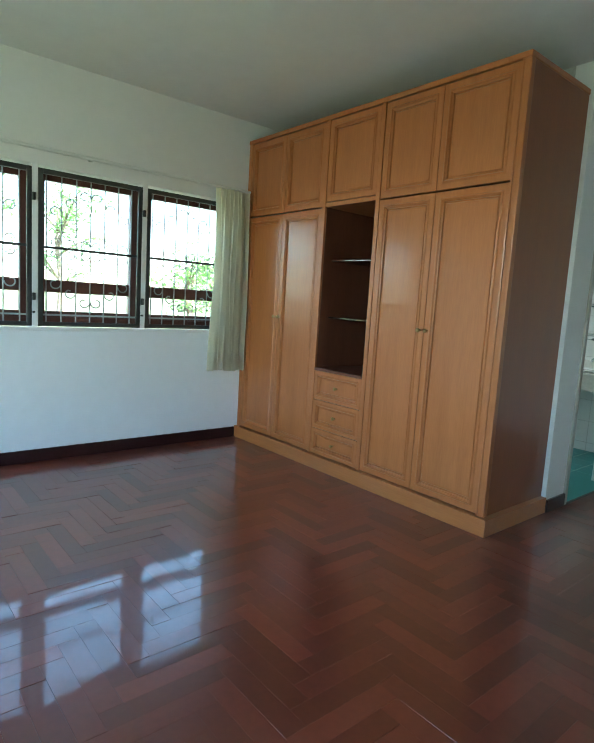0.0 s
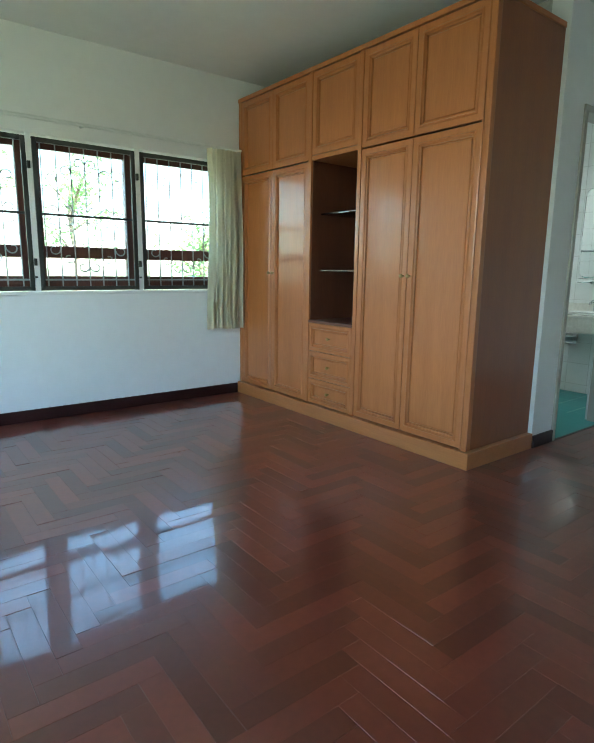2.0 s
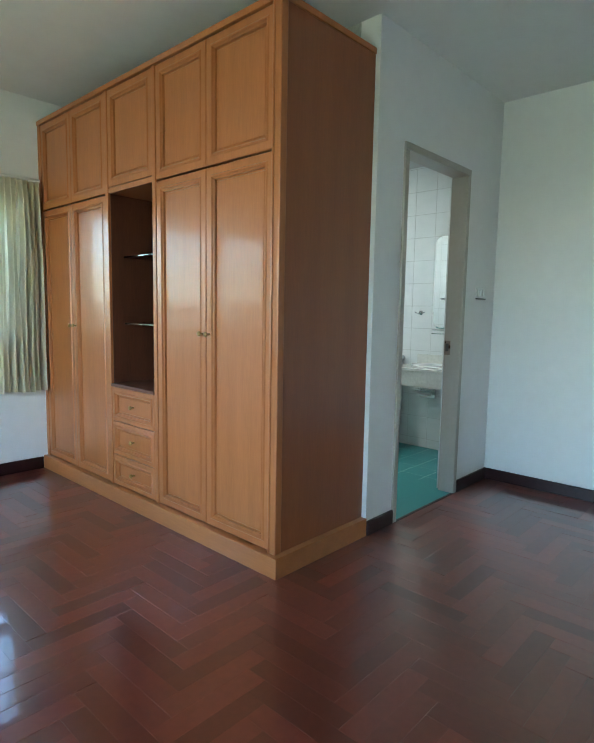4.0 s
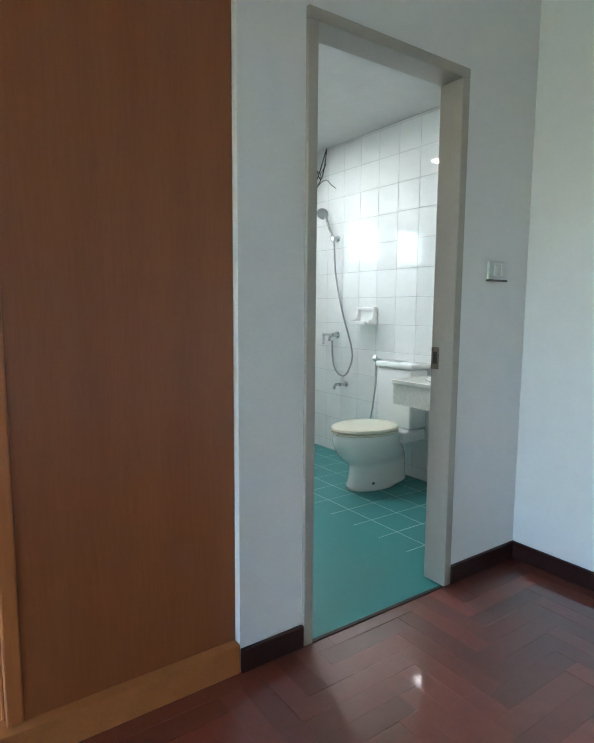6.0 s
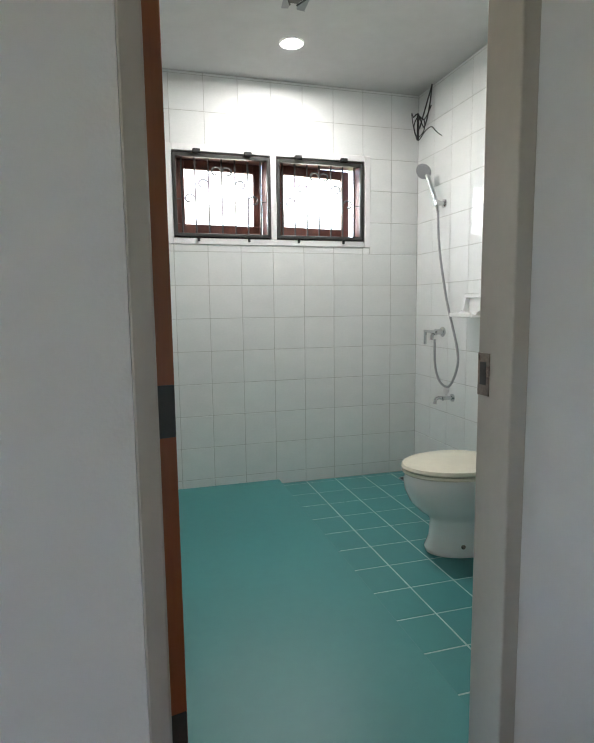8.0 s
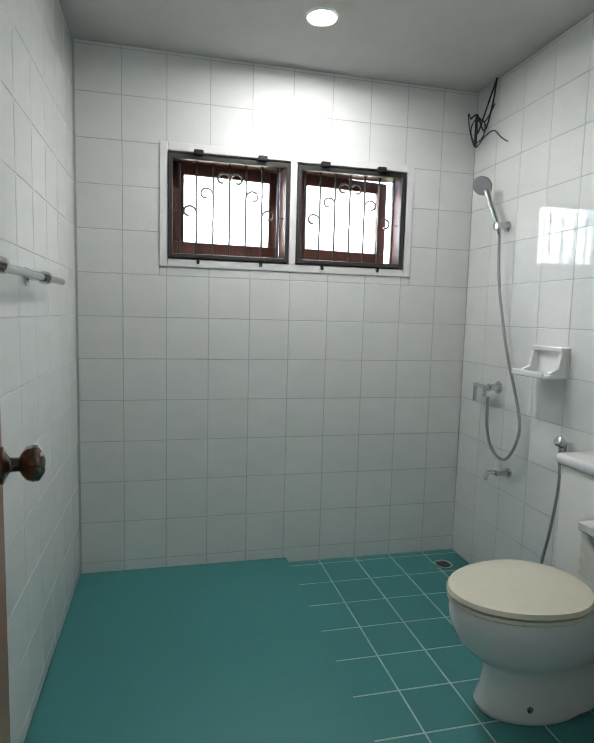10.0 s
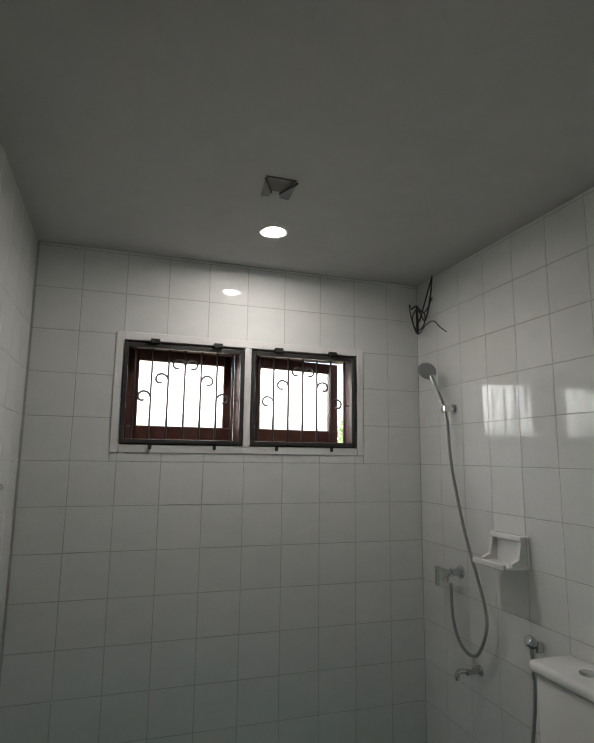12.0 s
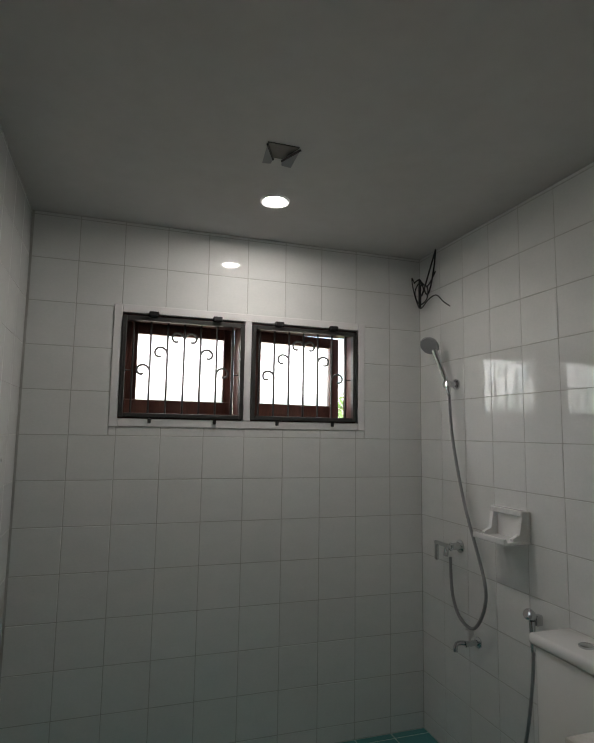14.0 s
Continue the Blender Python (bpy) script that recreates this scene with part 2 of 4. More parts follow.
# window wall of the bedroom
bm = box(XL - 0.15, WX[0] - 0.02, YW, YW + 0.15, -0.2, H)
box(WX[5] + 0.02, PB, YW, YW + 0.15, -0.2, H, bm=bm)
box(WX[0] - 0.02, WX[5] + 0.02, YW, YW + 0.15, -0.2, WZ0 - 0.02, bm=bm)
box(WX[0] - 0.02, WX[5] + 0.02, YW, YW + 0.15, WZ1 + 0.02, H, bm=bm)
wall_window = structure("wall_north", bm, WALL, "white painted bedroom wall below and around the windows")
# wall with the door
bm = box(PB, DX0, YD, YD + 0.12, -0.2, H)
box(DX1, XR + 0.12, YD, YD + 0.12, -0.2, H, bm=bm)
box(DX0, DX1, YD, YD + 0.12, DH + 0.04, H, bm=bm)
structure("wall_door", bm, WALL, "white painted bedroom wall with the bathroom doorway")
structure("wall_east", box(XR, XR + 0.12, YS, YD, -0.2, H), WALL, "plain white painted bedroom wall")
structure("wall_south", box(XL, XR + 0.12, YS - 0.12, YS, -0.2, H), WALL, "plain white painted bedroom wall")
bm = box(XL - 0.12, XL, YS, -4.6, -0.2, H)
box(XL - 0.12, XL, -0.9, YW, -0.2, H, bm=bm)
box(XL - 0.12, XL, -4.6, -0.9, -0.2, 0.5, bm=bm)
box(XL - 0.12, XL, -4.6, -0.9, 2.2, H, bm=bm)
structure("wall_west", bm, WALL, "plain white painted bedroom wall with a window opening")
# walls round the bathroom, behind the tiles
structure("wall_bathroom_west", box(PB, -2.0014, YD + 0.12, YW + 0.15, -0.2, H), GROUT, "white tiled bathroom wall with a towel rail")
wall_be = structure("wall_bathroom_east", box(0.0014, 0.15, YD + 0.12, 0.15, -0.2, H), GROUT, "white tiled bathroom wall with the shower")
BX0, BX1, BZ0, BZ1 = -1.625, -0.343, 1.487, 2.060
bm = box(-2.0014, BX0, 0.0014, 0.15, -0.2, H)
box(BX1, 0.0014, 0.0014, 0.15, -0.2, H, bm=bm)
box(BX0, BX1, 0.0014, 0.15, -0.2, BZ0, bm=bm)
box(BX0, BX1, 0.0014, 0.15, BZ1, H, bm=bm)
wall_bn = structure("wall_bathroom_north", bm, GROUT, "white tiled bathroom wall below a pair of small windows")
wall_bs = structure("wall_bathroom_south", box(DX1, 0.008, YD + 0.124, YD + 0.13, -0.2, HB), TILE, "white tiled bathroom wall beside the door")
STEP = -0.975
ZB, ZL = -0.004, -0.034
floor_b = structure("floor_bathroom", box(-2.0, STEP, YD + 0.006, 0.0, -0.2, ZB, 0.004), TEAL, "plain teal bathroom floor, upper level", "floor")
floor_s = structure("floor_shower", box(STEP, 0.0, YD + 0.12, 0.0, -0.2, ZL - 0.0012), TGROUT, "teal tiled sunken floor round the toilet and shower", "floor")
# skirting
for name, dims in {
    "baseboard": (XL, -2.75, YW - 0.016, YW, 0, 0.086),
    "baseboard_door": (PB, DX0, YD - 0.016, YD, 0, 0.08),
    "baseboard_door_right": (DX1, XR - 0.016, YD - 0.016, YD, 0, 0.08),
    "baseboard_east": (XR - 0.016, XR, YS, YD, 0, 0.08),
}.items():
    structure(name, box(*dims, 0.004), BASE, "dark red stained wooden skirting board", "skirting")

# ---- wardrobe ----
def panel(x, y0, y1, z0, z1, depth, stile):
    """A framed door or drawer front facing -x: a raised frame round a sunken panel with a moulding."""
    bm = bmesh.new()
    def ring(dx, s):
        return [bm.verts.new((x + dx, a, b)) for a, b in ((y0 + s, z0 + s), (y1 - s, z0 + s), (y1 - s, z1 - s), (y0 + s, z1 - s))]
    rings = [ring(depth, 0), ring(0.003, 0), ring(0, 0.003), ring(0, stile - 0.016), ring(-0.005, stile - 0.011), ring(-0.005, stile - 0.004), ring(0.004, stile + 0.001), ring(0.006, stile + 0.006), ring(0.018, stile + 0.008), ring(0.018, stile + 0.014), ring(0.012, stile + 0.019)]
    for a, b in zip(rings, rings[1:]):
        for k in range(4):
            bm.faces.new((a[k], a[(k + 1) % 4], b[(k + 1) % 4], b[k]))
    bm.faces.new(rings[0]), bm.faces.new(rings[-1])
    return bm


def knob(x, y, z, parent, label):
    return part("knob", lathe([(0.006, 0), (0.005, 0.012), (0.008, 0.016), (0.0125, 0.021), (0.0125, 0.026), (0.008, 0.031), (0.001, 0.033)], Matrix.Translation((x, y, z)) @ FACE_X, sides=14), BRASS, parent, label, True)


WXF = -2.714    # plane of the doors
WBACK = PB - 0.002
WTOP = 2.42
DBOT, DTOP = 0.103, 1.842
wardrobe = thing("wardrobe", (-2.4, -1.2, 0), "large honey-brown veneered built-in wardrobe with open middle shelves", "wardrobe")
part("plinth", box(-2.746, WBACK, -2.418, -0.004, 0, 0.096, 0.003), WOODH, wardrobe)
part("side_panel", box(WXF, WBACK, -2.384, -2.36, 0.096, WTOP, 0.002), WOODR, wardrobe, "reddish-brown veneered end panel, darkened for its shade")
part("corner_stile", box(WXF - 0.010, WXF + 0.03, -2.390, -2.347, 0.096, WTOP, 0.005), WOOD, wardrobe)
part("corner_bead", tube([(WXF - 0.012, -2.350, 0.098), (WXF - 0.012, -2.350, WTOP)], 0.006, sides=8), WOOD, wardrobe)
part("far_stile", box(WXF - 0.004, WXF + 0.03, -0.046, -0.004, 0.096, WTOP, 0.003), WOOD, wardrobe)
for y in (-0.950, -1.449):
    part("divider", box(WXF - 0.004, WBACK - 0.02, y - 0.016, y + 0.016, 0.096, WTOP, 0.003), WOOD, wardrobe)
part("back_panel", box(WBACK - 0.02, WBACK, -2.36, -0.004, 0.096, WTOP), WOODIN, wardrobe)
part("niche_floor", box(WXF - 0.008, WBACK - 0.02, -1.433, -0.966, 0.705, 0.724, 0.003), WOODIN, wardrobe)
# Thin sheets that carry the niche's shade colour over the dividers.
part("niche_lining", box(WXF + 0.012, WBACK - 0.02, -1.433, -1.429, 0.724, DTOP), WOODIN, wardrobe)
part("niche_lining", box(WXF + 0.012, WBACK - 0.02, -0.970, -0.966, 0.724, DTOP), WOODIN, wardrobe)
part("niche_top", box(WXF, WBACK - 0.02, -1.433, -0.966, DTOP, DTOP + 0.03, 0.003), WOOD, wardrobe)
part("carcass_floor", box(WXF + 0.03, WBACK, -2.36, -0.004, 0.096, 0.108), WOODIN, wardrobe)
part("top", box(WXF - 0.01, WBACK, -2.39, -0.004, WTOP, WTOP + 0.03, 0.004), WOOD, wardrobe)
for y0, y1, hinge in ((-0.487, -0.048, 0), (-0.932, -0.490, 1), (-1.886, -1.467, 0), (-2.342, -1.889, 1)):
    d = part("door", panel(WXF, y0, y1, DBOT, DTOP - 0.004, 0.022, 0.05), WOOD, wardrobe)
    part("upper_door", panel(WXF, y0, y1, DTOP + 0.006, WTOP - 0.006, 0.022, 0.05), WOOD, wardrobe)
    knob(WXF, y0 + 0.024 if hinge == 0 else y1 - 0.024, 1.058, d, "small aged brass knob")
part("upper_door", panel(WXF, -1.431, -0.968, DTOP + 0.034, WTOP - 0.006, 0.022, 0.05), WOOD, wardrobe)
for z0, z1 in ((DBOT, 0.286), (0.290, 0.494), (0.498, 0.703)):
    d = part("drawer", panel(WXF - 0.002, -1.430, -0.969, z0, z1, 0.022, 0.040), WOOD, wardrobe)
    knob(WXF + 0.008, -1.195, (z0 + z1) / 2, d, "small aged brass knob")
for z in (1.083, 1.483):
    part("glass_shelf", box(WXF + 0.09, WBACK - 0.03, -1.427, -0.972, z - 0.005, z + 0.005, 0.001), SHELFG, wardrobe, "clear glass shelf with a green edge")


# ---- bedroom windows ----
def scroll(cx, cz, r, side, y, up=1):
    """A C scroll that curls in at its end."""
    pts = []
    for k in range(22):
        a = k / 21 * 1.65 * math.pi
        q = r * (1 - 0.62 * k / 21)
        pts.append((cx + side * (-math.cos(a) * q + r * 0.0), y, cz + up * math.sin(a) * q))
    return pts


def frame_bars(x0, x1, y0, y1, z0, z1, w, bevel=0.003):
    bm = box(x0, x0 + w, y0, y1, z0, z1, bevel)
    box(x1 - w, x1, y0, y1, z0, z1, bevel, bm)
    box(x0 + w, x1 - w, y0 + 0.001, y1 - 0.001, z0, z0 + w, bevel, bm)
    box(x0 + w, x1 - w, y0 + 0.001, y1 - 0.001, z1 - w, z1, bevel, bm)
    return bm


def bedroom_window(index, x0, x1):
    w = thing("window_%d" % index, ((x0 + x1) / 2, YW + 0.05, WZ0), "brown timber casement window with dark screen frame and white scroll grille", "window", "bedroom windows", "structure")
    part("screen_frame", frame_bars(x0, x1, YW - 0.006, YW + 0.018, WZ0, WZ1, 0.030), DARKALU, w, "dark metal screen frame")
    part("mid_rail", box(x0 + 0.03, x1 - 0.03, YW - 0.002, YW + 0.014, 1.428, 1.445, 0.002), DARKALU, w)
    sx0, sx1 = x0 + 0.004, x1 - 0.004
    part("window_frame", frame_bars(sx0, sx1, YW + 0.07, YW + 0.115, WZ0 + 0.002, WZ1 - 0.002, 0.056), SASH, w, "reddish-brown timber sash")
    part("sill_rail", box(sx0 + 0.056, sx1 - 0.056, YW + 0.072, YW + 0.113, WZ0 + 0.058, 1.018, 0.003), SASH, w)
    part("sash_rail", box(sx0 + 0.056, sx1 - 0.056, YW + 0.075, YW + 0.11, 1.144, 1.228, 0.003), SASH, w)
    for z0, z1 in ((1.018, 1.144), (1.228, WZ1 - 0.058)):
        p = part("pane", box(sx0 + 0.05, sx1 - 0.05, YW + 0.09, YW + 0.094, z0, z1), GLASS, w)
        p.visible_shadow = False
    y = YW + 0.045
    step = 0.0965
    cx = (x0 + x1) / 2
    for k in range(-3, 4):
        x = cx + k * step
        part("bar", tube([(x, y, WZ0 + 0.012), (x, y, WZ1 - 0.012)], 0.0047, sides=6), IRON, w)
    for z in (WZ0 + 0.075, WZ1 - 0.02):
        part("bar", box(x0 + 0.004, x1 - 0.004, y - 0.005, y + 0.005, z - 0.006, z + 0.006, 0.001), IRON, w)
    for s in (-1, 1):
        for k in range(3):
            xs = cx + s * (k * step + 0.044)
            part("scroll", tube(scroll(xs, 1.795 - 0.06 * k, 0.041, s, y - 0.005), 0.0048, sides=5), IRON, w)
            part("scroll", tube(scroll(xs, 1.085 + 0.06 * k, 0.041, s, y - 0.005, -1), 0.0048, sides=5), IRON, w)
            for up in (1, -1):
                part("scroll", tube(scroll(xs, 1.437 + up * 0.035, 0.036, s, y - 0.005, up), 0.0048, sides=5), IRON, w)
    for z in (1.113, 1.747):
        part("hinge", box(x1 + 0.001, x1 + 0.020, YW - 0.022, YW - 0.002, z - 0.024, z + 0.024, 0.003), DARKALU, w)
    part("catch", box(x1 + 0.002, x1 + 0.016, YW - 0.024, YW - 0.004, 1.005, 1.018, 0.002), DARKALU, w)
    return w


for i in range(3):
    bedroom_window(i + 1, WX[2 * i], WX[2 * i + 1])
for x0, x1 in ((WX[1], WX[2]), (WX[3], WX[4])):
    structure("window_post", box(x0 + 0.001, x1 - 0.001, YW - 0.004, YW + 0.15, WZ0 - 0.02, WZ1 + 0.02, 0.003), WALL, "white painted post between the windows", "window post")
structure("window_sill_trim", box(WX[0] - 0.05, WX[5] + 0.02, YW - 0.012, YW + 0.002, WZ0 - 0.028, WZ0 - 0.002, 0.003), WALL, "thin white sill moulding below the windows", "sill")


def curtain(x0, x1, folds, seed, label):
    """A gathered curtain: deep folds that widen downwards, hem and heading."""
    rng = random.Random(seed)
    c = thing("curtain", ((x0 + x1) / 2, YW - 0.06, 0.59), label, "curtain", "bedroom curtains")
    nx, nz = folds * 10, 26
    ph = [rng.uniform(-0.7, 0.7) for _ in range(folds + 2)]
    bm = bmesh.new()
    grid = []
    for j in range(nz + 1):
        v = j / nz
        z = 0.585 + v * 1.44
        row = []
        for i in range(nx + 1):
            u = i / nx
            f = u * folds
            k = int(min(f, folds - 1))
            amp = (0.030 + 0.012 * math.sin(3 * ph[k] + 2)) * (1 - 0.35 * v)
            spread = 1 + 0.10 * (1 - v) ** 2
            x = (x0 + x1) / 2 + (u - 0.5) * (x1 - x0) * spread + 0.008 * math.sin(5 * v + ph[k] * 4)
            y = YW - 0.07 + amp * math.sin(2 * math.pi * f + ph[k] * (1 - v)) + 0.006 * math.sin(9 * u + 7 * v)
            row.append(bm.verts.new((x, y, z + 0.006 * math.sin(7 * u + ph[k]) * (1 - v))))
        grid.append(row)
    for a, b in zip(grid, grid[1:]):
        for i in range(nx):
            bm.faces.new((a[i], a[i + 1], b[i + 1], b[i]))
    bmesh.ops.solidify(bm, geom=bm.faces[:], thickness=0.002)
    part("cloth", bm, CURT, c, smooth=True)
    return c


curtain(-5.25, -4.80, 7, 3, "cream yellow curtain gathered beside the windows")
curtain(-3.045, -2.745, 8, 8, "cream yellow curtain gathered between window and wardrobe")
rail = thing("curtain_rail", (-4.0, YW - 0.07, 2.02), "plain white curtain rail above the windows", "curtain rail")
part("rail", tube([(-5.30, YW - 0.07, 2.035), (-2.74, YW - 0.07, 2.035)], 0.012, sides=10), PLAST, rail)
for x in (-5.2, -4.0, -2.82):
    part("bracket", box(x - 0.01, x + 0.01, YW - 0.075, YW, 2.028, 2.05, 0.002), PLAST, rail)

# ---- bathroom doorway ----
LJ, RJ = -1.785, -1.10
frame_d = thing("door_frame", (-1.46, YD, 0), "cream painted timber door frame of the bathroom", "door frame", kind="structure")
part("jamb", box(DX0 + 0.001, LJ, YD - 0.012, YD + 0.1, 0.0, DH, 0.004), FRAMEP, frame_d)
jr = part("jamb", box(RJ, DX1 - 0.001, YD - 0.012, YD + 0.1, 0.0, DH, 0.004), FRAMEP, frame_d)
part("head", box(DX0 + 0.001, DX1 - 0.001, YD - 0.012, YD + 0.1, DH, DH + 0.039, 0.004), FRAMEP, frame_d)
part("keeper", box(RJ - 0.0018, RJ + 0.002, YD + 0.058, YD + 0.098, 0.912, 1.004, 0.001), BRONZE, frame_d, "worn steel keeper plate")
# Dark raised patch stands for the shade inside the keeper's hole.
part("keeper_hole", box(RJ - 0.0026, RJ + 0.002, YD + 0.068, YD + 0.09, 0.935, 0.985, 0.001), DARKALU, frame_d, "dark patch standing for the hole in the keeper")
structure("threshold", box(LJ, RJ, YD - 0.012, YD + 0.006, -0.02, 0.003, 0.002), BASE, "thin dark wooden strip at the edge of the teal floor", "threshold")

door = thing("door_1", (LJ, YD + 0.1, 0), "red-brown wooden bathroom door standing open against the wall", "door", kind="structure")
leaf = part("door_leaf", box(LJ, RJ - 0.005, YD + 0.065, YD + 0.1, 0.01, DH - 0.004, 0.002), WOODR, door)
for z in (0.25, 0.915, 1.82):
    part("hinge", box(LJ - 0.0025, LJ + 0.002, YD + 0.066, YD + 0.099, z - 0.05, z + 0.05, 0.001), DARKALU, door, "dark metal butt hinge")
for s in (-1, 1):
    yk = YD + 0.065 if s < 0 else YD + 0.1
    bm = lathe([(0.032, 0), (0.033, 0.006), (0.022, 0.01), (0.013, 0.016), (0.012, 0.03), (0.020, 0.034), (0.029, 0.042), (0.032, 0.052), (0.030, 0.062), (0.020, 0.070), (0.012, 0.072), (0.002, 0.071)], sides=48)
    for v in bm.verts:
        if 0.036 < v.co.z < 0.068:
            f = 1 + 0.035 * math.cos(12 * math.atan2(v.co.y, v.co.x) + 40 * v.co.z)
            v.co.x, v.co.y = v.co.x * f, v.co.y * f
    bmesh.ops.transform(bm, matrix=Matrix.Translation((RJ - 0.06, yk, 1.0)) @ (FACE_Y if s < 0 else FACE_Y.inverted()), verts=bm.verts)
    part("door_knob", bm, BRONZE, door, "brushed dark bronze fluted knob", True)
door.matrix_world = Matrix.Translation((LJ, YD + 0.1, 0)) @ Matrix.Rotation(radians(101), 4, "Z")

sw = thing("light_switch", (-0.832, YD - 0.005, 1.28), "white double rocker light switch on the wall", "light switch")
part("plate", box(-0.893, -0.770, YD - 0.011, YD, 1.283, 1.357, 0.004), PLAST, sw)
# Dark strip stands in for the shadow along the switch's lower edge.
part("shadow_strip", box(-0.896, -0.767, YD - 0.016, YD, 1.276, 1.284, 0.002), IRONG, sw, "dark strip for the shadow line under the plate")
for x in (-0.849, -0.803):
    part("rocker", box(x - 0.015, x + 0.015, YD - 0.020, YD - 0.009, 1.298, 1.344, 0.003), PLAST, sw)

# ---- bathroom windows ----
RC = {4: -1.001, 5: -0.381}    # where each casing meets the surround


def bath_window(index, x0, x1, swing):
    z0, z1 = 1.53, 2.008
    w = thing("window_%d" % index, ((x0 + x1) / 2, 0.05, z0), "small brown casement window, pushed slightly open, behind a scroll grille", "window", "bathroom windows", "structure")
    part("screen_frame", frame_bars(x0, x1, -0.012, 0.02, z0, z1, 0.021), DARKALU, w, "dark bronze metal frame")
    part("casing", frame_bars(x0 - 0.001, max(x1, RC[index]), 0.021, 0.145, z0 - 0.004, z1 + 0.012, 0.022), SASH, w)
    # sash, hinged at one side and pushed out
    sash = part("sash", frame_bars(x0 + 0.02, x1 - 0.02, 0.1, 0.135, z0 + 0.016, z1 - 0.008, 0.056), SASH, w, "reddish-brown timber sash")
    pane = part("pane", box(x0 + 0.068, x1 - 0.068, 0.115, 0.119, z0 + 0.066, z1 - 0.066), FROST, sash)
    part("bottom_rail", box(x0 + 0.021, x1 - 0.021, 0.097, 0.138, z0 - 0.012, z0 + 0.09, 0.003), SASH, sash)
    pane.visible_shadow = False
    hinge = Vector((x0 + 0.02, 0.118, 0))
    sash.matrix_world = Matrix.Translation(hinge) @ Matrix.Rotation(radians(swing), 4, "Z") @ Matrix.Translation(-hinge)
    y = 0.03
    step = 0.0795
    cx = (x0 + x1) / 2
    for k in range(-3, 4):
        x = cx + k * step
        part("bar", tube([(x, y, z0 + 0.012), (x, y, z1 - 0.012)], 0.0054, sides=6), IRONG, w)
    for s in (-1, 1):
        for k, z in ((0, 1.915), (1, 1.84), (2, 1.752)):
            part("scroll", tube(scroll(cx + s * (k * step + 0.036), z, 0.0355, s, y - 0.005), 0.0058, sides=5), IRONG, w)
        part("stub", tube([(cx + s * 3 * step, y, 1.752), (cx + s * ((x1 - x0) / 2 - 0.012), y, 1.752)], 0.003, sides=5), IRONG, w)
    for u in (0.24, 0.76):
        x = x0 + u * (x1 - x0)
        part("hinge", box(x - 0.022, x + 0.022, -0.034, -0.006, z1 - 0.002, z1 + 0.022, 0.004), BLACK, w)
        part("catch", box(x - 0.007, x + 0.007, -0.02, -0.004, z0 - 0.026, z0 - 0.002, 0.003), BLACK, w)
    part("stay", tube([(cx - 0.03, 0.02, z0 + 0.01), (cx - 0.03, 0.0, z0 + 0.015), (cx + 0.03, 0.0, z0 + 0.015), (cx + 0.03, 0.02, z0 + 0.01)], 0.005, sides=6), DARKALU, w)


bath_window(4, -1.586, -1.001, 5)
bath_window(5, -0.964, -0.392, 9)
trim_b = frame_bars(BX0, BX1, -0.006, 0.15, BZ0, BZ1, 0.038)
box(-1.0, -0.965, -0.006, 0.15, BZ0 + 0.038, BZ1 - 0.038, 0.002, trim_b)
structure("trim", trim_b, WALL, "white painted surround of the bathroom windows", "window surround")

# ---- shower ----
sh = thing("hand_shower", (-0.05, -0.29, 1.72), "chrome hand shower with steel hose on a wall holder", "shower")
part("holder", lathe([(0.026, 0), (0.026, 0.008), (0.014, 0.012), (0.014, 0.04), (0.02, 0.045), (0.02, 0.07), (0.004, 0.073)], Matrix.Translation((0, -0.29, 1.72)) @ FACE_X), CHROME, sh, "", True)
handle = smooth_line([(-0.055, -0.305, 1.665), (-0.058, -0.287, 1.73), (-0.075, -0.25, 1.83), (-0.085, -0.225, 1.895)], 5)
part("handle", tube(handle, [0.010 + 0.004 * k / (len(handle) - 1) for k in range(len(handle))], sides=14), CHROME, sh, "", True)
part("shower_head", lathe([(0.012, 0.03), (0.03, 0.024), (0.047, 0.008), (0.05, 0), (0.046, -0.006), (0.002, -0.007)], Matrix.Translation((-0.1, -0.205, 1.92)) @ Matrix.Rotation(radians(50), 4, "Y") @ Matrix.Rotation(radians(-25), 4, "X")), HEADG, sh, "round grey spray face", True)
hose = smooth_line([(-0.055, -0.305, 1.665), (-0.05, -0.32, 1.45), (-0.045, -0.40, 1.15), (-0.045, -0.525, 0.86), (-0.05, -0.535, 0.74), (-0.055, -0.465, 0.63), (-0.06, -0.37, 0.645), (-0.062, -0.315, 0.74), (-0.06, -0.30, 0.90)], 10)
part("hose", tube(hose, 0.0075, sides=10), HOSE, sh, "", True)
sh.location += Vector((0, -0.05, 0))
val = thing("shower_valve", (-0.03, -0.335, 0.945), "chrome shower valve with a lever handle", "shower valve")
part("plate", lathe([(0.03, 0), (0.03, 0.006), (0.018, 0.012), (0.016, 0.05), (0.02, 0.055), (0.002, 0.06)], Matrix.Translation((0, -0.335, 0.945)) @ FACE_X), CHROME, val, "", True)
part("lever", box(-0.07, -0.05, -0.345, -0.215, 0.938, 0.955, 0.004), CHROME, val)
part("lever_tip", box(-0.068, -0.052, -0.232, -0.212, 0.862, 0.945, 0.005), CHROME, val)
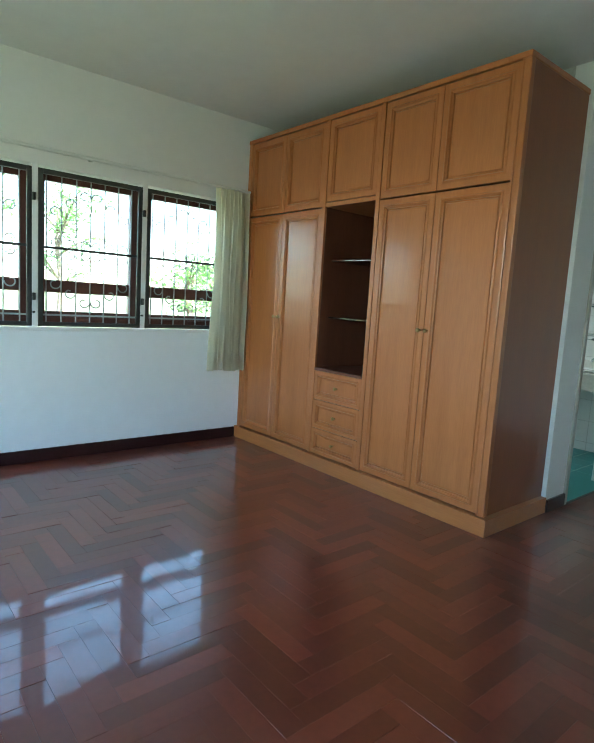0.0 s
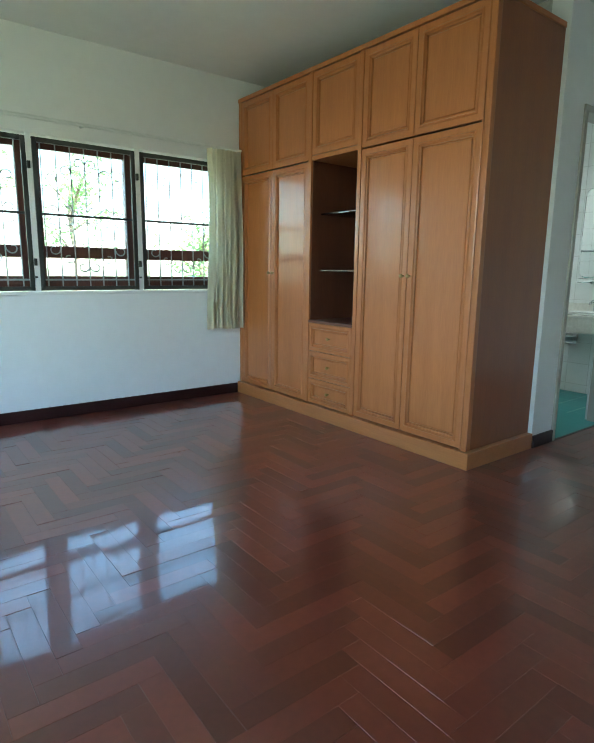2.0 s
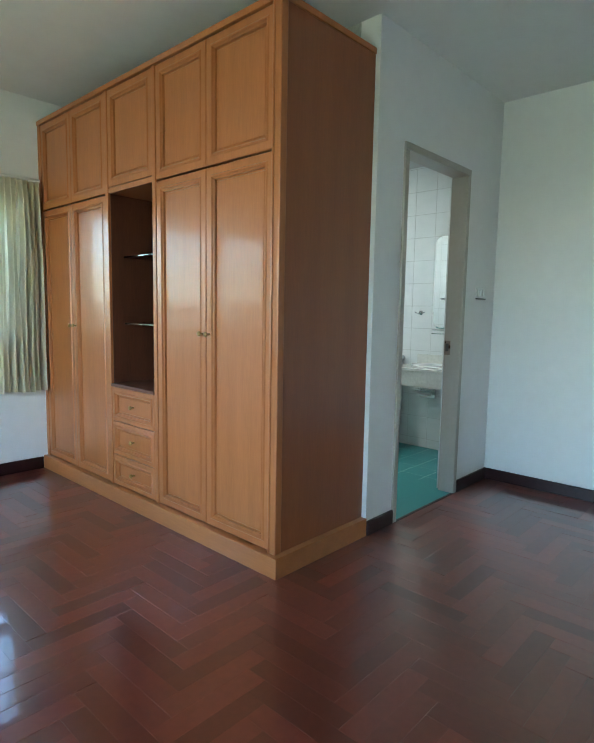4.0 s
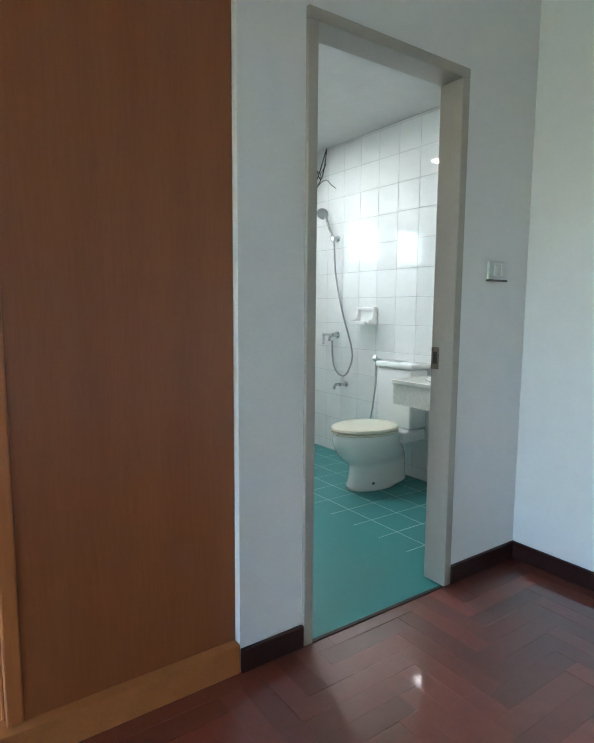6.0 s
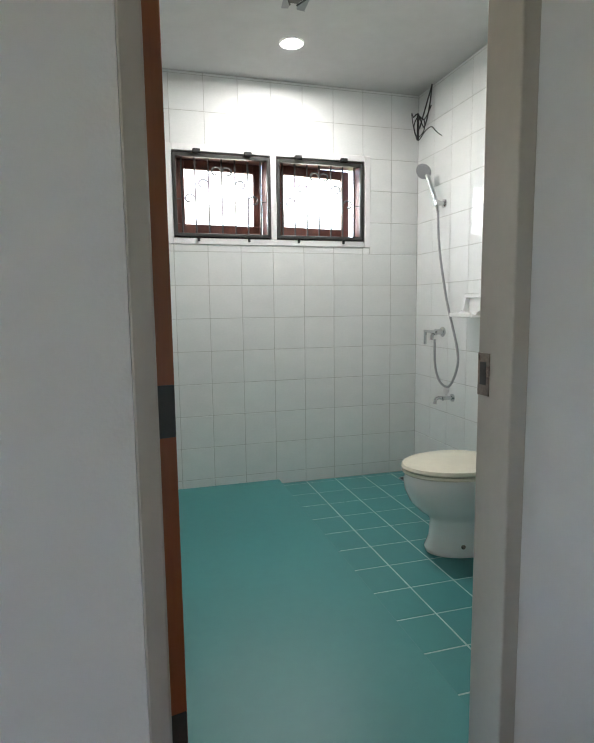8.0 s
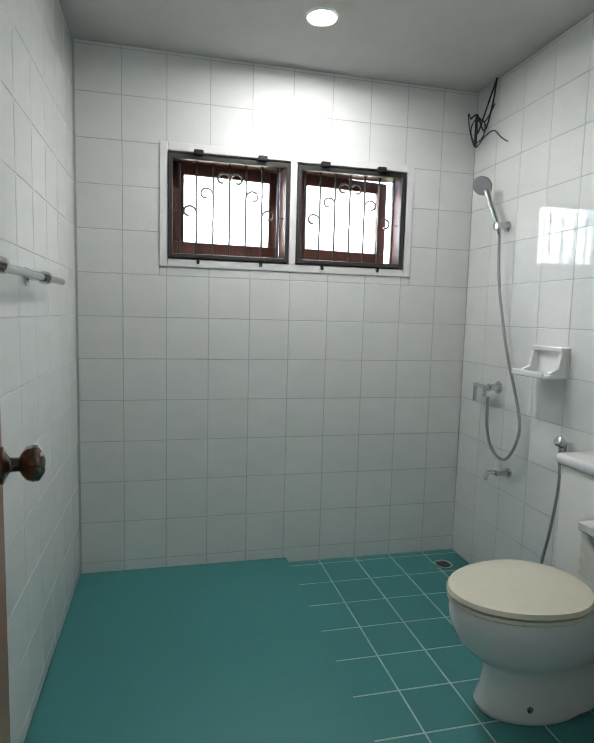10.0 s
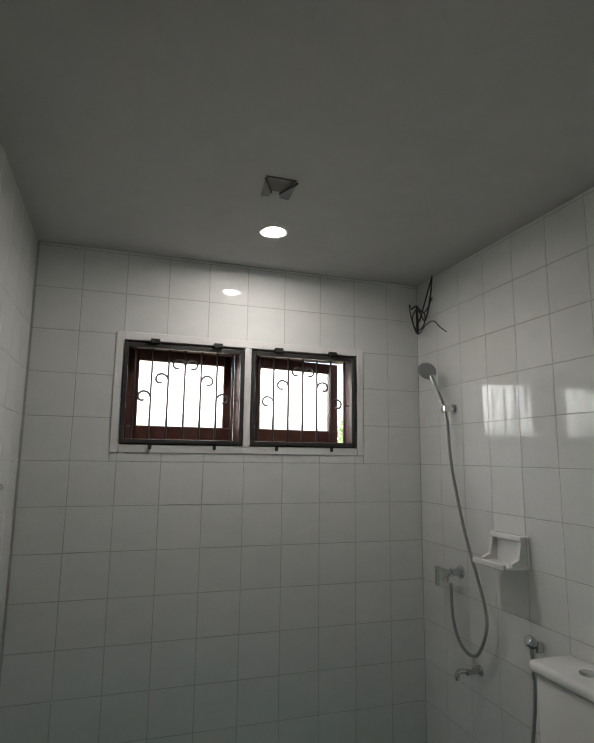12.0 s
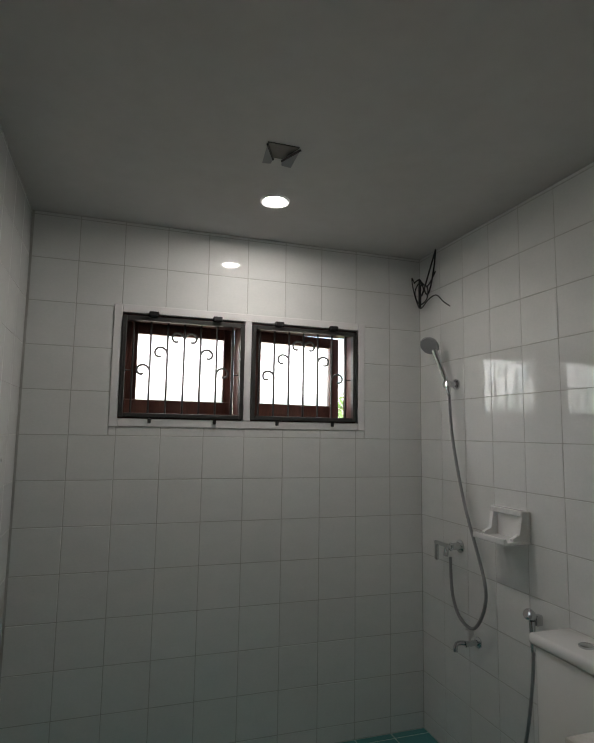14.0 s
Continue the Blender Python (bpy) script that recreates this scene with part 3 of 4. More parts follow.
part("outlet", tube([(-0.05, -0.30, 0.945), (-0.06, -0.30, 0.895)], 0.012, sides=10), CHROME, val, "", True)

tap = thing("wall_tap", (-0.03, -0.47, 0.55), "chrome wall tap with a clear round handle", "tap")
part("body", lathe([(0.024, 0), (0.024, 0.006), (0.012, 0.01), (0.012, 0.06), (0.015, 0.07), (0.002, 0.074)], Matrix.Translation((0, -0.47, 0.55)) @ FACE_X, sides=16), CHROME, tap, "", True)
part("spout", tube(smooth_line([(-0.05, -0.47, 0.55), (-0.09, -0.455, 0.552), (-0.105, -0.45, 0.54), (-0.107, -0.449, 0.515)], 4), 0.010, sides=10), CHROME, tap, "", True)
part("handle", lathe([(0.006, 0), (0.006, 0.022), (0.019, 0.026), (0.021, 0.04), (0.017, 0.054), (0.002, 0.057)], Matrix.Translation((-0.05, -0.47, 0.556)), sides=14), PLAST, tap, "milky plastic handle", True)

soap = thing("soap_dish", (-0.04, -0.7, 1.04), "white ceramic soap dish fixed on the tiles", "soap dish")
bm = box(-0.016, 0.004, -0.80, -0.60, 1.035, 1.165, 0.006)
part("back", bm, CERAM, soap)
for y in (-0.797, -0.622):
    part("side", loft([[(-0.012, y, 1.15), (-0.012, y, 1.045), (-0.085, y, 1.045), (-0.085, y, 1.06), (-0.05, y, 1.075), (-0.035, y, 1.15)], [(-0.012, y + 0.018, 1.15), (-0.012, y + 0.018, 1.045), (-0.085, y + 0.018, 1.045), (-0.085, y + 0.018, 1.06), (-0.05, y + 0.018, 1.075), (-0.035, y + 0.018, 1.15)]]), CERAM, soap)
part("top_bar", box(-0.04, -0.01, -0.797, -0.604, 1.142, 1.166, 0.006), CERAM, soap)
part("tray", box(-0.125, -0.01, -0.802, -0.598, 1.035, 1.05, 0.006), CERAM, soap)
part("lip", box(-0.128, -0.114, -0.802, -0.598, 1.036, 1.062, 0.006), CERAM, soap)

soap.location += Vector((0, -0.018, 0.006))
val.location += Vector((0, -0.012, 0))

bid = thing("bidet_sprayer", (-0.04, -0.86, 0.77), "chrome hand sprayer on a wall holder beside the toilet", "bidet sprayer")
part("holder", box(-0.03, 0.0, -0.872, -0.845, 0.75, 0.79, 0.005), CHROME, bid)
part("handle", tube([(-0.045, -0.865, 0.66), (-0.045, -0.862, 0.77)], [0.009, 0.012], sides=12), CHROME, bid, "", True)
part("spray_head", lathe([(0.014, -0.012), (0.02, 0), (0.022, 0.018), (0.018, 0.026), (0.002, 0.028)], Matrix.Translation((-0.045, -0.86, 0.788)) @ Matrix.Rotation(radians(-60), 4, "Y"), sides=14), CHROME, bid, "", True)
part("hose", tube(smooth_line([(-0.045, -0.865, 0.66), (-0.05, -0.86, 0.55), (-0.055, -0.84, 0.40), (-0.05, -0.80, 0.24), (-0.04, -0.82, 0.14), (-0.01, -0.86, 0.12)], 6), 0.0065, sides=8), HOSE, bid, "", True)

# ---- toilet ----
TY = -1.18
def oval(cx, rx_front, rx_back, ry, z, n=28):
    pts = []
    for k in range(n):
        a = 2 * math.pi * k / n
        c, s = math.cos(a), math.sin(a)
        pts.append((cx - (rx_front if c > 0 else rx_back) * c, TY + ry * s, z))
    return pts


toi = thing("toilet", (-0.4, TY, ZL), "white ceramic toilet with closed cream seat and cistern", "toilet")
BOWL = ((-0.36, 0.205, 0.20, 0.118, 0.001), (-0.36, 0.212, 0.30, 0.124, 0.02), (-0.36, 0.192, 0.30, 0.108, 0.07), (-0.36, 0.186, 0.30, 0.104, 0.155), (-0.365, 0.196, 0.30, 0.112, 0.178), (-0.375, 0.225, 0.29, 0.138, 0.205), (-0.39, 0.254, 0.28, 0.162, 0.25), (-0.40, 0.272, 0.25, 0.177, 0.31), (-0.40, 0.278, 0.24, 0.182, 0.36), (-0.40, 0.265, 0.235, 0.172, 0.385))
part("bowl", loft([oval(cx, front, back, half, ZL + 0.985 * h) for cx, front, back, half, h in BOWL]), CERAM, toi, "", True)
part("back_shelf", box(-0.24, -0.012, TY - 0.16, TY + 0.16, ZL + 0.985 * 0.30, ZL + 0.985 * 0.385, 0.02, segments=3), CERAM, toi, "", True)
part("seat_ring", loft([oval(-0.40, 0.275, 0.20, 0.182, ZL + 0.985 * 0.387), oval(-0.40, 0.285, 0.205, 0.19, ZL + 0.985 * 0.394), oval(-0.40, 0.283, 0.205, 0.188, ZL + 0.985 * 0.405)]), SEAT, toi, "cream plastic seat", True)
part("lid", loft([oval(-0.40, 0.28, 0.20, 0.187, ZL + 0.985 * 0.409), oval(-0.40, 0.289, 0.205, 0.193, ZL + 0.985 * 0.416), oval(-0.40, 0.283, 0.20, 0.188, ZL + 0.985 * 0.430), oval(-0.40, 0.24, 0.17, 0.155, ZL + 0.985 * 0.437), oval(-0.40, 0.12, 0.08, 0.08, ZL + 0.985 * 0.441)]), SEAT, toi, "cream plastic lid", True)
part("cistern", box(-0.18, -0.012, TY - 0.165, TY + 0.165, ZL + 0.985 * 0.386, ZL + 0.985 * 0.80, 0.022, segments=3), CERAM, toi, "", True)
part("cistern_lid", box(-0.195, -0.006, TY - 0.175, TY + 0.175, ZL + 0.985 * 0.80, ZL + 0.985 * 0.842, 0.016, segments=3), CERAM, toi, "", True)
part("flush_button", lathe([(0.024, 0), (0.024, 0.006), (0.02, 0.009), (0.001, 0.01)], Matrix.Translation((-0.11, TY, ZL + 0.985 * 0.842)), sides=18), CHROME, toi, "", True)
for y in (-0.085, 0.085):
    part("bolt_cap", lathe([(0.012, 0), (0.011, 0.008), (0.001, 0.013)], Matrix.Translation((-0.44, TY + y * 1.14, ZL + 0.985 * 0.05)) @ (FACE_Y if y < 0 else FACE_Y.inverted()), sides=10), BRONZE, toi)

# ---- washstand ----
van = thing("vanity_counter", (-0.25, -1.75, 0.78), "pale veined marble washstand counter fixed to the wall", "counter")
part("worktop", box(-0.5, -0.006, YD + 0.2, -1.375, 0.755, 0.78, 0.004), MARBLE, van)
part("apron", box(-0.49, -0.47, YD + 0.2, -1.38, 0.63, 0.755, 0.002), MARBLE, van)
part("end_apron", box(-0.47, -0.006, -1.40, -1.38, 0.63, 0.755, 0.002), MARBLE, van)
part("upstand", box(-0.02, -0.005, YD + 0.2, -1.375, 0.78, 0.86, 0.003), MARBLE, van)
bas = thing("washbasin", (-0.27, -1.78, 0.78), "white oval washbasin set in the marble counter", "washbasin")
rings = []
for r, z in ((0.21, 0.781), (0.215, 0.793), (0.20, 0.797), (0.185, 0.785), (0.14, 0.735), (0.05, 0.715)):
    rings.append([(-0.27 + 0.85 * r * math.cos(2 * math.pi * k / 28), -1.78 + 1.15 * r * math.sin(2 * math.pi * k / 28), z) for k in range(28)])
part("bowl", loft(rings), CERAM, bas, "", True)
fau = thing("basin_tap", (-0.08, -1.78, 0.78), "chrome basin mixer tap on the counter", "tap")
part("body", tube([(-0.075, -1.78, 0.78), (-0.075, -1.78, 0.89)], [0.022, 0.018], sides=14), CHROME, fau, "", True)
part("spout", tube(smooth_line([(-0.08, -1.78, 0.86), (-0.13, -1.78, 0.885), (-0.19, -1.78, 0.875), (-0.20, -1.78, 0.855)], 5), 0.011, sides=10), CHROME, fau, "", True)
part("lever", box(-0.13, -0.065, -1.79, -1.77, 0.893, 0.903, 0.003), CHROME, fau)

# ---- downlight, cables, towel rail, drain ----
dl = thing("downlight", (-0.99, -0.475, HB), "round white recessed ceiling downlight, switched on", "downlight")
part("trim_ring", lathe([(0.044, -0.001), (0.05, -0.006), (0.06, -0.008), (0.064, -0.002), (0.064, 0.004), (0.044, 0.004)], Matrix.Translation((-0.99, -0.475, HB)), sides=28), PLAST, dl, "", True)
part("lamp_face", lathe([(0.001, -0.004), (0.043, -0.003), (0.043, 0.003), (0.001, 0.003)], Matrix.Translation((-0.99, -0.475, HB)), sides=28), LAMPG, dl, "bright white lamp face")
fix = thing("ceiling_bracket", (-1.085, -0.875, HB), "small bent grey metal bracket screwed to the ceiling", "bracket")
# Light on the flaps is put into colour: dark plate, paler flaps.
part("plate", loft([[(-1.145, -0.93, HB - z), (-1.03, -0.93, HB - z), (-1.065, -0.835, HB - z), (-1.105, -0.835, HB - z)] for z in (0.004, 0.0)]), IRONG, fix)
for s in (-1, 1):
    q = [(-1.085 + s * 0.060, -0.925), (-1.085 + s * 0.016, -0.84), (-1.085 + s * 0.020, -0.822), (-1.085 + s * 0.054, -0.83)]
    part("wing", loft([[(x, y, HB - 0.004 - 0.022 * k / 3 - z) for k, (x, y) in enumerate(q)] for z in (0.003, 0.0)]), HEADG, fix, "bent flap, paler to stand for light on it")
    part("edge", tube([(q[0][0], q[0][1], HB - 0.008), (q[1][0], q[1][1], HB - 0.014)], 0.004, sides=6), BLACK, fix)

cab = thing("loose_cables", (-0.02, -0.18, 2.3), "bundle of loose black electric cables hanging from the ceiling corner", "cables")
part("cable", tube(smooth_line([(-0.008, -0.18, HB), (-0.03, -0.165, 2.37), (-0.05, -0.14, 2.27), (-0.05, -0.10, 2.22), (-0.045, -0.08, 2.28), (-0.04, -0.07, 2.30)], 6), 0.0042, sides=6), BLACK, cab)
part("cable", tube(smooth_line([(-0.012, -0.185, HB), (-0.02, -0.18, 2.36), (-0.035, -0.165, 2.25), (-0.04, -0.14, 2.22), (-0.05, -0.115, 2.27), (-0.06, -0.10, 2.31), (-0.07, -0.06, 2.30)], 6), 0.0042, sides=6), BLACK, cab)
part("cable", tube(smooth_line([(-0.07, -0.06, 2.30), (-0.06, -0.02, 2.34), (-0.05, -0.012, 2.29), (-0.05, -0.05, 2.20), (-0.045, -0.085, 2.155), (-0.03, -0.14, 2.195), (-0.02, -0.20, 2.205), (-0.012, -0.25, 2.16), (-0.006, -0.30, 2.125)], 6), 0.003, sides=6), BLACK, cab)
part("cable_end", tube([(-0.05, -0.085, 2.23), (-0.048, -0.08, 2.16)], 0.008, sides=8), BLACK, cab)
part("cable", tube(smooth_line([(-0.06, -0.10, 2.31), (-0.055, -0.09, 2.25), (-0.05, -0.085, 2.20)], 5), 0.006, sides=6), BLACK, cab)

part("cable", tube(smooth_line([(-0.012, -0.182, 2.34), (-0.03, -0.13, 2.27), (-0.05, -0.09, 2.30), (-0.06, -0.05, 2.25), (-0.045, -0.07, 2.18), (-0.03, -0.12, 2.20), (-0.03, -0.13, 2.26), (-0.05, -0.10, 2.28), (-0.055, -0.085, 2.22)], 6), 0.0036, sides=6), BLACK, cab)

rail_t = thing("towel_rail", (-1.95, -1.1, 1.37), "chrome towel rail on the tiled wall", "towel rail")
part("bar", tube([(-1.945, -0.655, 1.366), (-1.945, -1.50, 1.360)], 0.0115, sides=14), CHROME, rail_t, "", True)
for y in (-0.92, -1.38):
    part("collar", tube([(-1.945, y - 0.012, 1.364), (-1.945, y + 0.012, 1.364)], 0.020, sides=14), CHROME, rail_t, "", True)
    part("post", tube([(-2.0, y, 1.364), (-1.945, y, 1.364)], 0.010, sides=10), CHROME, rail_t, "", True)
    part("plate", box(-2.0, -1.992, y - 0.018, y + 0.018, 1.338, 1.392, 0.003), CHROME, rail_t)
# Black plug stands for the dark hole in the bar's end.
part("end_hole", tube([(-1.945, -0.657, 1.366), (-1.945, -0.648, 1.366)], 0.008, sides=12), BLACK, rail_t)

mir = thing("mirror", (0, -1.73, 1.55), "rounded frameless wall mirror above the washbasin", "mirror")
bm = bmesh.new()
ring = []
for cx, cz, a0 in ((-1.52, 1.90, 0), (-1.94, 1.90, 90), (-1.94, 1.24, 180), (-1.52, 1.24, 270)):
    for k in range(7):
        a = radians(a0 + 15 * k)
        ring.append((cx + 0.07 * math.cos(a), cz + 0.07 * math.sin(a)))
loft([[(-0.001, y, z) for y, z in ring], [(-0.006, y, z) for y, z in ring], [(-0.008, -1.73 + (y + 1.73) * 0.985, 1.57 + (z - 1.57) * 0.985) for y, z in ring]], bm)
part("glass", bm, MIRROR, mir)
gs = thing("glass_shelf", (-0.07, -1.73, 1.11), "green-edged glass shelf on chrome brackets below the mirror", "shelf")
part("shelf", box(-0.13, -0.012, -2.0, -1.455, 1.104, 1.112, 0.002), SHELFG, gs)
for y in (-1.55, -1.92):
    part("bracket", box(-0.06, 0.0, y - 0.012, y + 0.012, 1.09, 1.118, 0.004), CHROME, gs)
part("rail", tube([(-0.125, -1.46, 1.14), (-0.125, -1.995, 1.14)], 0.004, sides=8), CHROME, gs)
hk = thing("robe_hook", (-0.02, -1.34, 1.31), "small chrome double robe hook on the tiles", "hook")
part("plate", lathe([(0.02, 0), (0.02, 0.006), (0.008, 0.01), (0.008, 0.03), (0.001, 0.032)], Matrix.Translation((0, -1.34, 1.31)) @ FACE_X, sides=14), CHROME, hk, "", True)
part("prong", tube(smooth_line([(-0.025, -1.39, 1.315), (-0.035, -1.34, 1.30), (-0.025, -1.29, 1.315)], 5), 0.005, sides=8), CHROME, hk, "", True)
ph = thing("paper_holder", (-0.05, -1.36, 0.52), "chrome toilet paper holder on the tiled wall", "paper holder")
part("back", box(-0.012, 0.0, -1.44, -1.28, 0.47, 0.57, 0.004), CHROME, ph)
part("cover", box(-0.12, -0.005, -1.435, -1.285, 0.545, 0.555, 0.003), CHROME, ph)
part("roller", tube([(-0.07, -1.43, 0.51), (-0.07, -1.29, 0.51)], 0.016, sides=14), PLAST, ph, "", True)
for ob, dy, dz in ((mir, -0.165, -0.12), (gs, -0.22, -0.10), (hk, -0.155, -0.125), (ph, -0.235, -0.045), (van, -0.11, -0.045), (bas, -0.06, -0.045), (fau, -0.06, -0.045)):
    ob.location += Vector((0, dy, dz))
dr = thing("floor_drain", (-0.15, -0.175, ZL), "round grey metal floor drain in the corner", "drain")
part("ring", lathe([(0.05, 0), (0.05, 0.004), (0.04, 0.005), (0.036, 0.001), (0.001, 0.001)], Matrix.Translation((-0.15, -0.175, ZL)), sides=20), CHROME, dr)
for k in range(-2, 3):
    part("slat", box(-0.15 - 0.034 + 0.004 * abs(k), -0.15 + 0.034 - 0.004 * abs(k), -0.175 + k * 0.013 - 0.003, -0.175 + k * 0.013 + 0.003, ZL + 0.001, ZL + 0.005), IRONG, dr)

# ---- outdoors ----
structure("ground", box(-300, 300, -300, 400, -0.5, -0.25), GRASS, "grassy garden ground outside", "ground")


def tree(x, y, height, spread, seed, label):
    """A trunk with limbs and a crown of single leaves in uneven clumps."""
    rng = random.Random(seed)
    base = Vector((x, y, -0.25))
    t = thing("tree", base, label, "tree", "garden trees")
    bm = tube(smooth_line([base, base + Vector((0.1, 0, height * 0.3)), base + Vector((-0.05, 0.1, height * 0.6)), base + Vector((0, 0, height * 0.85))], 4), [0.16 - 0.011 * k for k in range(13)], sides=8)
    clumps = []
    for k in range(11):
        a, up = rng.uniform(0, 6.28), rng.uniform(0.35, 0.9)
        start = base + Vector((0, 0, height * up * 0.8))
        tip = base + Vector((math.cos(a) * spread * rng.uniform(0.4, 1), math.sin(a) * spread * rng.uniform(0.4, 1), height * (up + rng.uniform(0.02, 0.15))))
        tube([start, (start + tip) / 2 + Vector((0, 0, 0.1)), tip], [0.05, 0.035, 0.012], bm, sides=6)
        clumps += [tip, (start + tip) / 2]
    part("trunk", bm, BARK, t)
    verts, faces = [], []
    for c in clumps:
        r = spread * rng.uniform(0.2, 0.42)
        for _ in range(75):
            p = c + Vector((rng.gauss(0, 1), rng.gauss(0, 1), rng.gauss(0, 0.75))) * r * 0.55
            u = Vector((rng.gauss(0, 1), rng.gauss(0, 1), rng.gauss(0, 0.5))).normalized() * rng.uniform(0.07, 0.14)
            v = u.cross(Vector((rng.gauss(0, 1), rng.gauss(0, 1), 1))).normalized() * rng.uniform(0.03, 0.05)
            n = len(verts)
            verts += [p - u, p + v, p + u, p - v]
            faces.append((n, n + 1, n + 2, n + 3))
    me = bpy.data.meshes.new("crown")
    me.from_pydata(verts, [], faces)
    me.materials.append(LEAF)
    crown = new("crown", me)
    crown.parent = t
    crown.matrix_parent_inverse = t.matrix_world.inverted()
    return t


for x, y, h, s, seed in ((-3.0, 15.5, 5.6, 1.7, 1), (1.0, 18, 5.2, 2.0, 2), (4.6, 14.5, 2.8, 2.0, 3), (8.5, 17, 3.0, 2.4, 4), (-6.5, 18, 3.0, 2.4, 5)):
    tree(x, y, h, s, seed, "leafy green garden tree outside the windows")

# ---- tiles ----
TILES = {}


def tile_mesh(w, h, name, mat):
    """A thin tile with eased edges, in its own plane, facing +z."""
    key = (round(w, 3), round(h, 3), mat.name)
    if key not in TILES:
        b = 0.0010
        verts = [(sx * (w / 2 - i), sy * (h / 2 - i), z) for i, z in ((0, -0.008), (0, -0.0010), (b, 0)) for sx, sy in ((-1, -1), (1, -1), (1, 1), (-1, 1))]
        faces = [(r * 4 + k, r * 4 + (k + 1) % 4, r * 4 + 4 + (k + 1) % 4, r * 4 + 4 + k) for r in (0, 1) for k in range(4)] + [(8, 9, 10, 11)]
        me = bpy.data.meshes.new(name)
        me.from_pydata(verts, [], faces)
        me.materials.append(mat)
        TILES[key] = me
    return TILES[key]


trand = random.Random(5)


def lay(name, mat, parent, u0, u1, v0, v1, m, gap=0.003, tilt=0.05):
    """One tile between u0..u1 and v0..v1 of the plane m."""
    if u1 - u0 < 0.012 or v1 - v0 < 0.012:
        return
    ob = new(name, tile_mesh(u1 - u0 - gap, v1 - v0 - gap, name, mat))
    ob.parent = parent
    ob.matrix_world = m @ Matrix.Translation(((u0 + u1) / 2, (v0 + v1) / 2, 0)) @ pose(0, 0, 0, trand.uniform(-tilt, tilt), trand.uniform(-tilt, tilt), 0)


def grid_lines(a, b, origin, step):
    k = math.ceil((a - origin) / step - 1e-6)
    out = [a]
    while origin + k * step < b - 1e-6:
        if origin + k * step > a + 1e-6:
            out.append(origin + k * step)
        k += 1
    return out + [b]


ROW = 0.045
north = Matrix(((1, 0, 0, 0), (0, 0, -1, 0), (0, 1, 0, 0), (0, 0, 0, 1)))
east = Matrix(((0, 0, -1, 0), (-1, 0, 0, 0), (0, 1, 0, 0), (0, 0, 0, 1)))
west = Matrix(((0, 0, 1, -2.0), (1, 0, 0, 0), (0, 1, 0, 0), (0, 0, 0, 1)))
wall_bw = bpy.data.objects["wall_bathroom_west"]
xs, zs = grid_lines(-2.0, 0.0, 0.008, 0.2), grid_lines(ZL, HB, ROW, 0.2)
for a, b in zip(xs, xs[1:]):
    for c, d in zip(zs, zs[1:]):
        if b <= BX0 or a >= BX1 or d <= BZ0 or c >= BZ1 - 0.02:
            lay("tile", TILE, wall_bn, a, b, c, d, north)
            continue
        lay("tile", TILE, wall_bn, a, min(b, BX0), c, d, north)
        lay("tile", TILE, wall_bn, max(a, BX1), b, c, d, north)
        a2, b2 = max(a, BX0), min(b, BX1)
        lay("tile", TILE, wall_bn, a2, b2, c, min(d, BZ0), north)
        lay("tile", TILE, wall_bn, a2, b2, max(c, BZ1), d, north)
ys = grid_lines(0.0, -YD - 0.12, 0.0, 0.2)
for a, b in zip(ys, ys[1:]):
    for c, d in zip(zs, zs[1:]):
        lay("tile", TILE, wall_be, a, b, c, d, east)
        if d > 0.0:
            lay("tile", TILE, wall_bw, -b, -a, max(c, 0.0), d, west)
up = Matrix.Identity(4)
for x0, x1, z, parent in ((STEP, 0.0, ZL, floor_s),):
    gx, gy = grid_lines(x0, x1, 0.008, 0.2), grid_lines(YD + 0.12, 0.0, -0.045, 0.2)
    for a, b in zip(gx, gx[1:]):
        for c, d in zip(gy, gy[1:]):
            lay("tile", TEAL, parent, a, b, c, d, Matrix.Translation((0, 0, z)), 0.007, 0.06)

